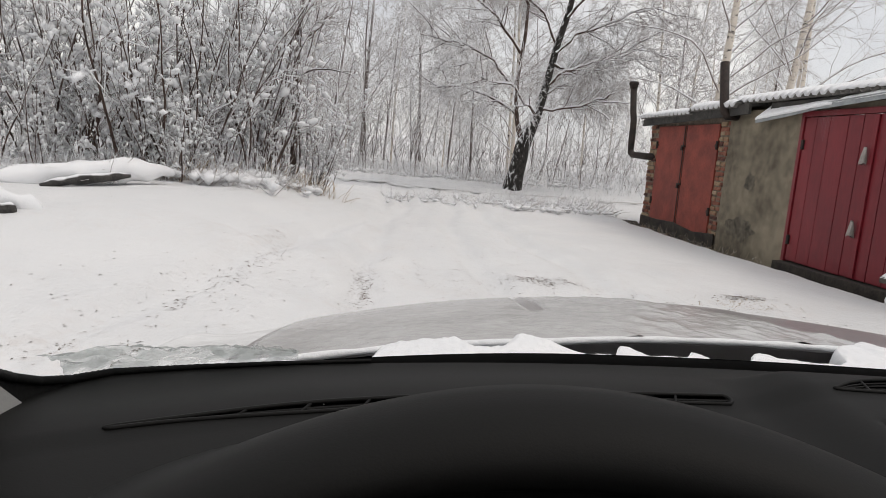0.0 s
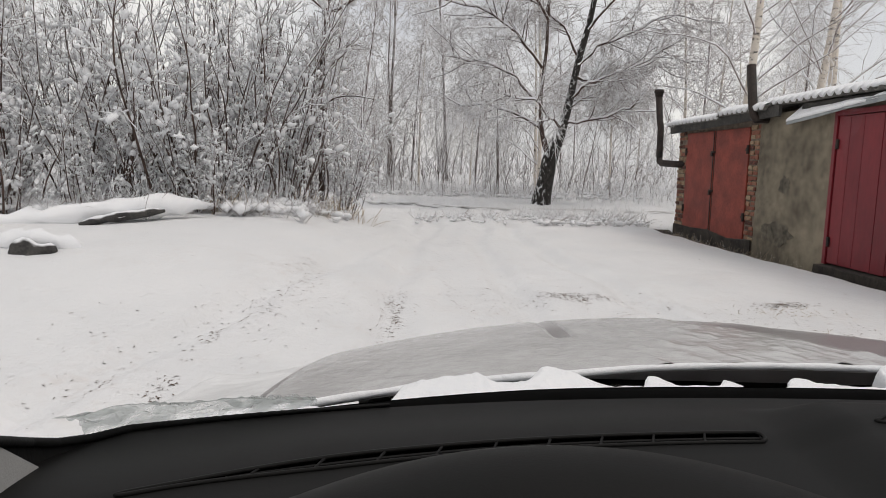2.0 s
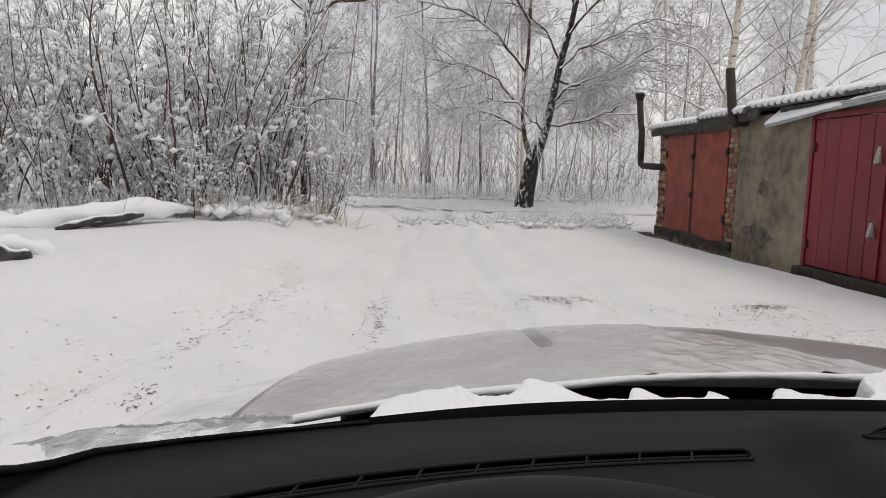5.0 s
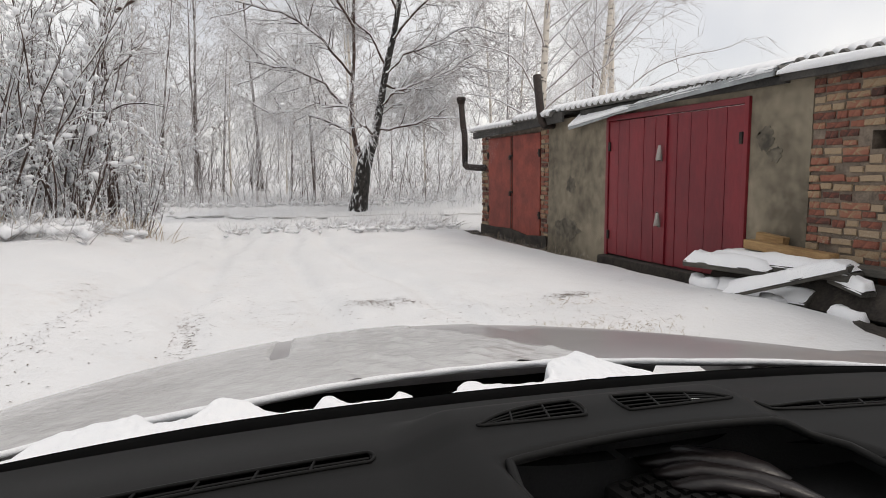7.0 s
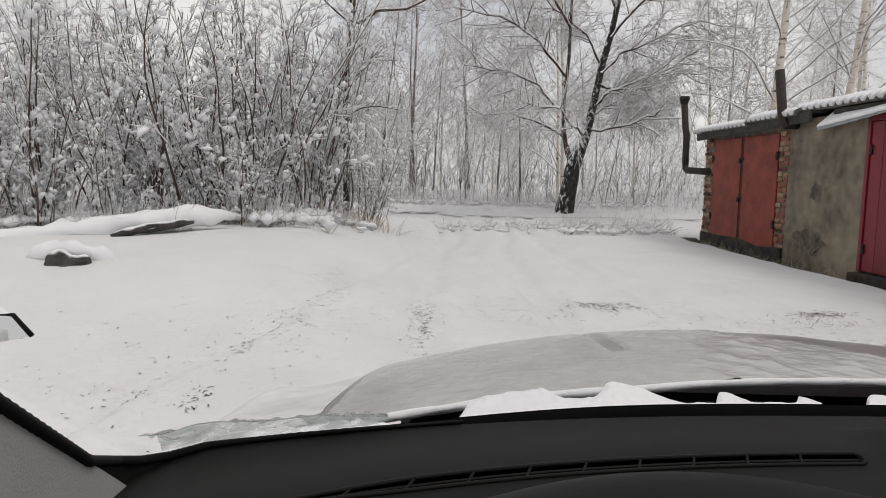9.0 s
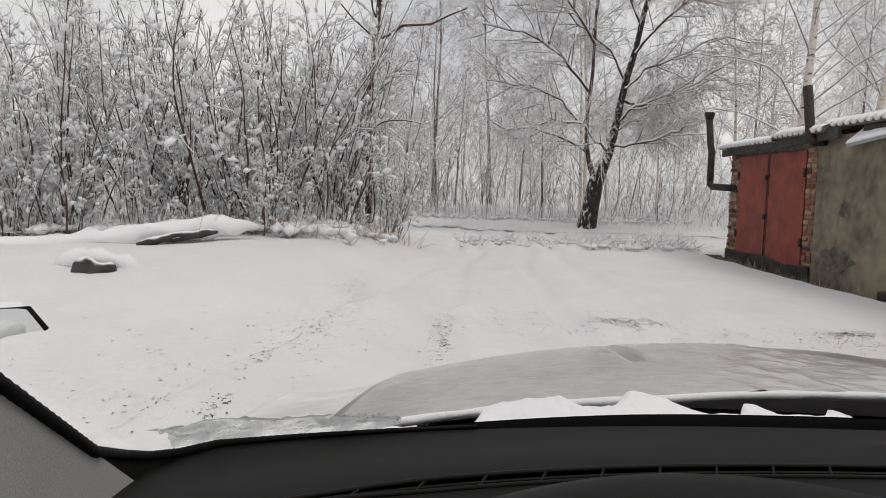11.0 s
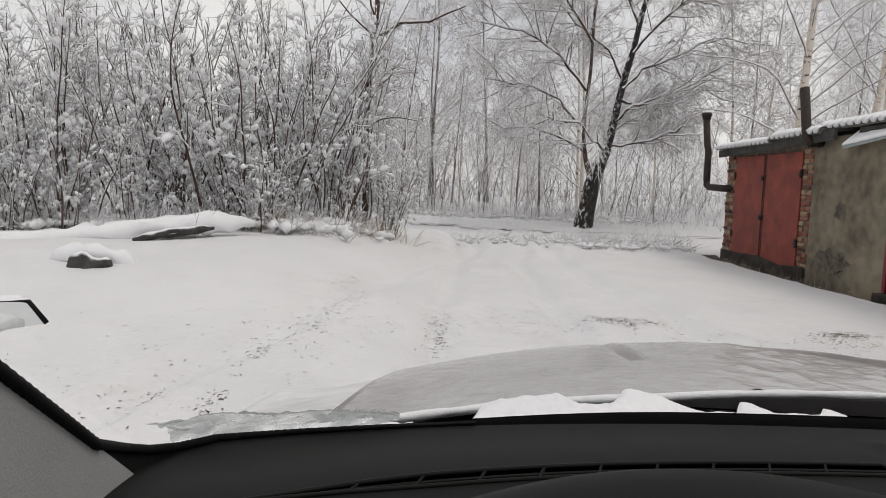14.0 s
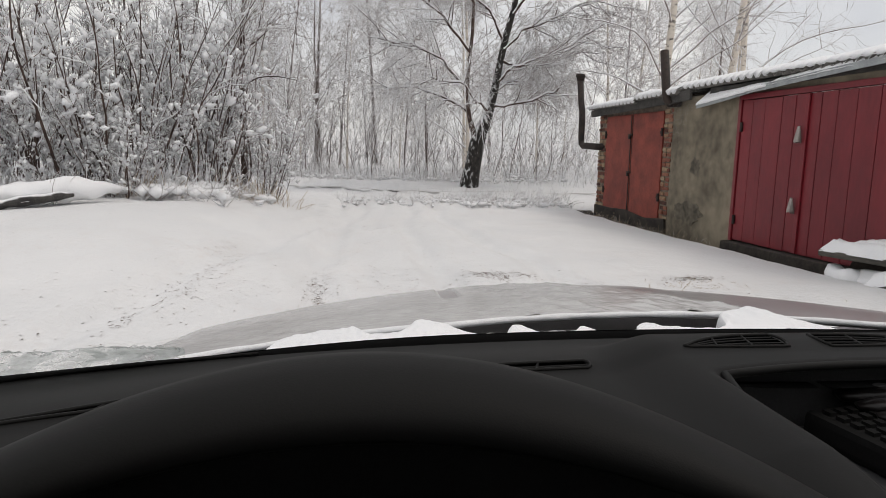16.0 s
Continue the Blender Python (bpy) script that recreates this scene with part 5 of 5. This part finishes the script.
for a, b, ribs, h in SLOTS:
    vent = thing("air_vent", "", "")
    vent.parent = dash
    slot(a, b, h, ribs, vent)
for ob in list(dash.children):
    for key in ("label", "category", "group"):
        if key in ob:
            del ob[key]

# instrument hood before the driver: an arched shell with a dark mouth
HU = -0.455
rows = []
prof = [(-0.06, 0.0), (-0.10, 0.2), (-0.14, 0.45), (-0.18, 0.7), (-0.215, 0.88), (-0.24, 0.97), (-0.26, 1.0), (-0.278, 0.985), (-0.296, 0.93), (-0.308, 0.85), (-0.312, 0.75), (-0.305, 0.70)]
ts = span(-1, 1, 60)
for v, k in prof:
    r = []
    for t in ts:
        half = 0.335
        arch = max(0.0, 1 - abs(t) ** 2.0)
        u = HU + half * t
        vv = v - 0.10 * t * t * (0.4 + k)
        r.append((u, vv, 0.94 + (0.104 * arch) * k - 0.02 * (1 - k)))
    rows.append(r)
binn = sheet(ts, rows, M_DASH, "instrument_hood", car, "arched charcoal instrument hood", flip=True)
rows = [[(HU + 0.33 * t, -0.245 - 0.10 * t * t - 0.06 * q, (0.925 + 0.075 * max(0, 1 - abs(t) ** 2.0)) * (1 - q) + 0.6 * q) for t in ts] for q in span(0, 1, 4)]
sheet(ts, rows, M_BLACK, "instrument_panel", car, "unlit black instrument panel", flip=True)

# pillars, roof, doors and back that close the cabin
for s in (-1, 1):
    a0, a1 = Vector((s * 0.885, -0.085, 0.94)), Vector((s * 0.70, -0.82, 1.49))
    w = Vector((-s * 0.042, -0.167, -0.236))
    b0, b1 = a0 + w, a1 + w
    rows = []
    for t in span(-0.35, 1, 18):
        a, b = a0.lerp(a1, t), b0.lerp(b1, t)
        rows.append([tuple(a.lerp(b, q) + Vector((s * 0.006 * math.sin(q * math.pi), 0, 0))) for q in span(0, 1, 8)])
    sheet(span(0, 1, 8), rows, M_TRIM, "pillar_trim", car, "grey pillar trim", flip=s > 0)
    t = Tubes()
    corner = [Vector((s * u, front_edge(u) + 0.002, 0.925)) for u in (0.60, 0.70, 0.78, 0.83, 0.86)] + [Vector((s * 0.884, -0.002, 0.927)), Vector((s * 0.896, -0.035, 0.937)), Vector((s * 0.897, -0.07, 0.953))] + [a0.lerp(a1, q) for q in span(0.1, 1, 12)]
    line = [p.lerp(q, k / 14) for p, q in zip(corner, corner[1:]) for k in range(14)]
    t.line(line, [min(0.0047, 0.002 + 0.00004 * i) * (1.0 if i % 2 else 0.88) for i in range(len(line))], 7)
    # Black filler sheet added to close the bright gap at the pillar foot.
    skirt = corner[2:11]
    sheet(skirt, [[tuple(p) for p in skirt], [tuple(p + Vector((0, -0.03, -0.06))) for p in skirt]], M_RUBBER, "seal_skirt", car)
    piece("windscreen_seal", t.mesh("windscreen_seal", M_RUBBER), car, "ribbed black rubber seal")
    part("door", boxed((min(s * 0.95, s * 1.0), -2.6, 0.25), (max(s * 0.95, s * 1.0), -0.1, 0.93), 0.01), M_TRIM, car)
    part("roof_pillar", boxed((min(s * 0.74, s * 0.8), -1.7, 0.93), (max(s * 0.74, s * 0.8), -1.55, 1.5), 0.01), M_TRIM, car)
bm = boxed((-0.8, -2.6, 1.5), (0.8, -0.82, 1.54), 0.01)
part("roof", bm, M_TRIM, car)
part("back_wall", boxed((-0.95, -2.7, 0.25), (0.95, -2.6, 1.5)), M_TRIM, car)
part("floor_pan", boxed((-0.95, -2.6, 0.2), (0.95, -0.1, 0.25)), M_BLACK, car)
part("engine_block", boxed((-0.75, 0.05, 0.15), (0.75, 1.2, 0.60), 0.02), M_BLACK, car)
for s in (-1, 1):
    for v in (0.75, -1.9):
        t = Tubes()
        t.line([Vector((s * 0.78, v, 0.31)), Vector((s * 0.8, v, 0.31)), Vector((s * 0.96, v, 0.31)), Vector((s * 0.98, v, 0.31))], [0.29, 0.31, 0.31, 0.29], 28, True)
        piece("wheel", t.mesh("wheel", M_RUBBER), car)

# driver's wing mirror, its lower half plastered with snow
M_MIRROR = bpy.data.materials.new("mirror_glass")
M_MIRROR.use_nodes = True
mb = M_MIRROR.node_tree.nodes["Principled BSDF"]
mb.inputs["Metallic"].default_value, mb.inputs["Roughness"].default_value = 1.0, 0.03
mb.inputs["Base Color"].default_value = (0.78, 0.8, 0.8, 1)
outline = [(-1.046, 1.034), (-1.065, 1.056), (-1.09, 1.0545), (-1.15, 1.05), (-1.2, 1.03), (-1.2, 1.0), (-1.13, 1.008), (-1.09, 1.025)]
bm = bmesh.new()
front = [bm.verts.new((-1.19 + (u + 1.145) * 0.6, 0.12, 1.02 + (z - 1.02) * 0.7)) for u, z in outline]
back = [bm.verts.new((u, 0.035, z)) for u, z in outline]
bm.faces.new(front)
for k in range(8):
    bm.faces.new((front[k], front[(k + 1) % 8], back[(k + 1) % 8], back[k]))
bmesh.ops.recalc_face_normals(bm, faces=bm.faces[:])
mirror = part("wing_mirror", bm, M_CLUMP, car, "wing mirror caked in snow")
bm = bmesh.new()
bm.faces.new([bm.verts.new((-1.12 + (u + 1.12) * 0.985, 0.0345, 1.03 + (z - 1.03) * 0.985)) for u, z in outline])
part("mirror_glass", bm, M_MIRROR, mirror, "mirror glass")
rim = Tubes()
rim.line([Vector((u, 0.036, z)) for u, z in outline[:4]], [0.0026, 0.0024, 0.0007, 0.0007], 6, True)
piece("rim", rim.mesh("rim", M_RUBBER), mirror)
bm = boxed((-1.34, -0.13, 0.89), (-1.18, 0.11, 1.01), 0.03)
bmesh.ops.subdivide_edges(bm, edges=bm.edges[:], cuts=3, use_grid_fill=True)
for v in bm.verts:
    v.co += v.normal * 0.006 * noise.noise(v.co * 40)
part("snow_crust", bm, M_CLUMP, mirror, "snow packed over the lower housing", smooth=True)
part("arm", boxed((-1.2, -0.14, 0.90), (-0.985, -0.09, 0.935), 0.012), M_CLUMP, mirror)

# things in the tray
TRAY = 0.88


def on_car(u, v, z, turn=0):
    return pose(0.74, 0.58, 0, 0, 0, -4.5) @ pose(u, v, z, 0, 0, turn)


glove = tagged(new("glove"), "creased black leather glove lying in the dashboard tray", "glove")
glove.matrix_basis = on_car(0.095, -0.075, TRAY + 0.026, -26) @ Matrix.Diagonal((0.72, 0.6, 0.34, 1))
for pts, r in (([(-0.10, 0.03, 0.03), (-0.04, 0.045, 0.055), (0.03, 0.035, 0.055), (0.09, 0.0, 0.035)], 0.026), ([(-0.08, 0.0, 0.025), (-0.02, 0.01, 0.045), (0.05, 0.0, 0.04), (0.12, -0.04, 0.02)], 0.022), ([(-0.06, -0.03, 0.02), (0.0, -0.025, 0.035), (0.07, -0.035, 0.025)], 0.02)):
    p = [Vector(q) for q in pts]
    full = [a.lerp(b, k / 4) for a, b in zip(p, p[1:]) for k in range(4)] + [p[-1]]
    t = Tubes()
    t.line(full, [r * (0.5 + 0.5 * min(1, min(i, len(full) - 1 - i) / 2)) for i in range(len(full))], 10, True)
    piece("finger", t.mesh("finger", M_LEATHER), glove)
case = tagged(new("mesh_case"), "black perforated plastic case in the dashboard tray", "case")
case.matrix_basis = on_car(0.06, -0.09, TRAY, 12)
part("case_body", boxed((-0.06, -0.07, 0.0), (0.06, 0.06, 0.03), 0.008), M_BLACK, case)
bm = bmesh.new()
for i in range(7):
    for j in range(7):
        box(bm, (-0.05 + i * 0.0145, -0.06 + j * 0.016, 0.03), (-0.042 + i * 0.0145, -0.05 + j * 0.016, 0.034))
part("grille", bm, M_DASH, case)
paper = tagged(new("crumpled_paper"), "crumpled white paper with faint print in the tray", "paper")
paper.matrix_basis = on_car(-0.088, -0.09, TRAY - 0.012, 15)
bm = bmesh.new()
bmesh.ops.create_grid(bm, x_segments=10, y_segments=8, size=1.0, matrix=Matrix.Diagonal((0.04, 0.035, 1, 1)))
for v in bm.verts:
    v.co.z = 0.022 + 0.012 * noise.noise(v.co * 30) + 0.006 * noise.noise(v.co * 70)
bmesh.ops.solidify(bm, geom=bm.faces[:], thickness=0.0015)
part("sheet", bm, M_PAPER, paper)

# snow on the cowl and bonnet
def cowl_snow(profile, seed):
    """Wet snow that fills the gap between glass and bonnet; profile: (u, share of the gap that it covers)."""
    v, f, k = [], [], 16
    us_ = span(profile[0][0], profile[-1][0], int((profile[-1][0] - profile[0][0]) / 0.003))
    for u in us_:
        share = float(np.mean(np.interp([u - 0.008, u - 0.004, u, u + 0.004, u + 0.008], [p[0] for p in profile], [p[1] for p in profile])))
        share = max(0.0, share + 0.05 * noise.noise((u * 60, seed, 0)) + 0.03 * noise.noise((u * 150, seed, 2)))
        gap = hood_rear(u) - glass_foot(u)
        tall = 0.0035 + 0.0065 * min(1.0, share) + 0.014 * max(0.0, share - 1.0)
        for j in range(k + 1):
            q = j / k
            rise = math.sin(math.pi * min(1.0, 0.12 + q * 0.88)) ** 0.6
            rough = 1 + 0.35 * noise.noise((u * 50, q * 3, seed)) + 0.2 * noise.noise((u * 120, q * 7, seed))
            v.append((u + 0.002 * noise.noise((u * 90, q * 9, seed)), glass_foot(u) + 0.004 + (gap * share) * q, 0.9155 - 0.03 * u * u + tall * rise * rough - 0.03 * smoothstep(0.9, 1.0, q)))
    for i in range(len(us_) - 1):
        for j in range(k):
            q = i * (k + 1) + j
            f.append((q, q + 1, q + k + 2, q + k + 1))
    ob = piece("snow_clump", mesh_of("snow_clump", v, f, M_CLUMP, True))
    ob.matrix_basis = pose(0.74, 0.58, 0, 0, 0, -4.5)
    return tagged(ob, "lump of wet snow lying on the black cowl", "snow", "snow on the car")


cowl_snow([(-0.606, 0.1), (-0.602, 0.6), (-0.59, 0.95), (-0.54, 1.03), (-0.485, 1.0), (-0.474, 0.58), (-0.425, 0.54), (-0.417, 0.8), (-0.412, 1.0), (-0.39, 1.14), (-0.372, 0.98), (-0.352, 0.66), (-0.334, 0.3), (-0.315, 0.12), (-0.30, 0.2), (-0.285, 0.1), (-0.274, 0.14), (-0.266, 0.45), (-0.256, 0.58), (-0.247, 0.45), (-0.238, 0.2), (-0.225, 0.1), (-0.2, 0.14), (-0.185, 0.08), (-0.172, 0.1), (-0.165, 0.32), (-0.154, 0.35), (-0.147, 0.0)], 1)
cowl_snow([(-0.096, 0.0), (-0.08, 0.15), (-0.07, 0.36), (-0.045, 0.38), (-0.034, 0.06), (-0.028, 0.28), (-0.01, 0.12), (0.04, 0.1), (0.065, 0.3), (0.08, 0.75), (0.10, 0.95), (0.125, 1.0), (0.138, 1.12), (0.148, 1.25), (0.16, 1.12), (0.172, 0.8), (0.19, 0.5), (0.215, 0.25), (0.226, 0.0)], 2)
cowl_snow([(-0.86, 1.0), (-0.80, 0.9), (-0.72, 0.7), (-0.69, 0.5), (-0.67, 0.3), (-0.655, 0.02)], 3)
# crust of ice on the outside of the windscreen's corner
v, f = [], []
n, k = 60, 12
for i in range(n + 1):
    u = -0.905 + 0.22 * i / n
    top = 0.030 + (0.10 * (1 - i / n) ** 0.7) * (0.75 + 0.5 * noise.noise((u * 14, 2, 2))) 
    for j in range(k + 1):
        q = -0.01 + (top + 0.01) * j / k
        x_, y_, z_ = glass_point(u, q)
        lump = (0.006 + 0.006 * noise.noise((u * 60, q * 300, 1))) * math.sin(math.pi * min(1, (j + 0.5) / k)) ** 0.5
        v.append((x_, y_ + lump, z_ + lump))
for i in range(n):
    for j in range(k):
        q = i * (k + 1) + j
        f.append((q, q + 1, q + k + 2, q + k + 1))
crust = piece("ice_crust", mesh_of("ice_crust", v, f, M_CRUST, True))
crust.matrix_basis = pose(0.74, 0.58, 0, 0, 0, -4.5)
tagged(crust, "rough grey ice crust on the windscreen corner", "ice", "snow on the car")

# thin frozen film over most of the bonnet, ragged along its far edge
v, f = [], []
n, k = 150, 70
for j in range(k + 1):
    s = 0.001 + 0.98 * j / k
    stop = -0.03 + 0.26 * (1 - s) ** 3 + 0.05 * noise.noise((s * 5, 1, 1)) + 0.02 * noise.noise((s * 17, 1, 1))
    for i in range(n + 1):
        u = -0.785 + (stop + 0.785) * i / n
        fold = 0.007 * max(0.0, noise.noise((u * 26 + s * 9, s * 15, 4)) + 0.5 * noise.noise((u * 60, s * 40, 1))) * smoothstep(-0.30, -0.2, u) * smoothstep(0.85, 0.5, s)
        fold -= 0.009 * smoothstep(0.022, 0.014, abs(u + 0.33 - 0.03 * s)) * smoothstep(0.25, 0.35, s)
        v.append((u, hood_rear(u) + (hood_front(u) - hood_rear(u)) * s, hood_z(u, s) + 0.004 + fold + 0.0015 * noise.noise((u * 40, s * 40, 3)) - (0.0036 if i == n else 0)))
for j in range(k):
    for i in range(n):
        q = j * (n + 1) + i
        f.append((q, q + 1, q + n + 2, q + n + 1))
film = piece("ice_film", mesh_of("ice_film", v, f, M_ICE, True))
film.matrix_basis = pose(0.74, 0.58, 0, 0, 0, -4.5)
tagged(film, "thin frozen film clouding the silver bonnet", "ice", "snow on the car")

# frozen bead of snow along the bonnet's rear edge
t = Tubes()
bead = span(-0.79, 0.79, 80)
t.line([Vector((u, hood_rear(u) + 0.001, hood_z(u, 0) + 0.001)) for u in bead], [0.0055 * (1 + 0.35 * noise.noise((u * 20, 0, 0))) for u in bead], 6, True)
bead_ob = piece("snow_bead", t.mesh("snow_bead", M_CLUMP))
bead_ob.matrix_basis = pose(0.74, 0.58, 0, 0, 0, -4.5)
tagged(bead_ob, "narrow bead of frozen snow along the bonnet edge", "snow", "snow on the car")
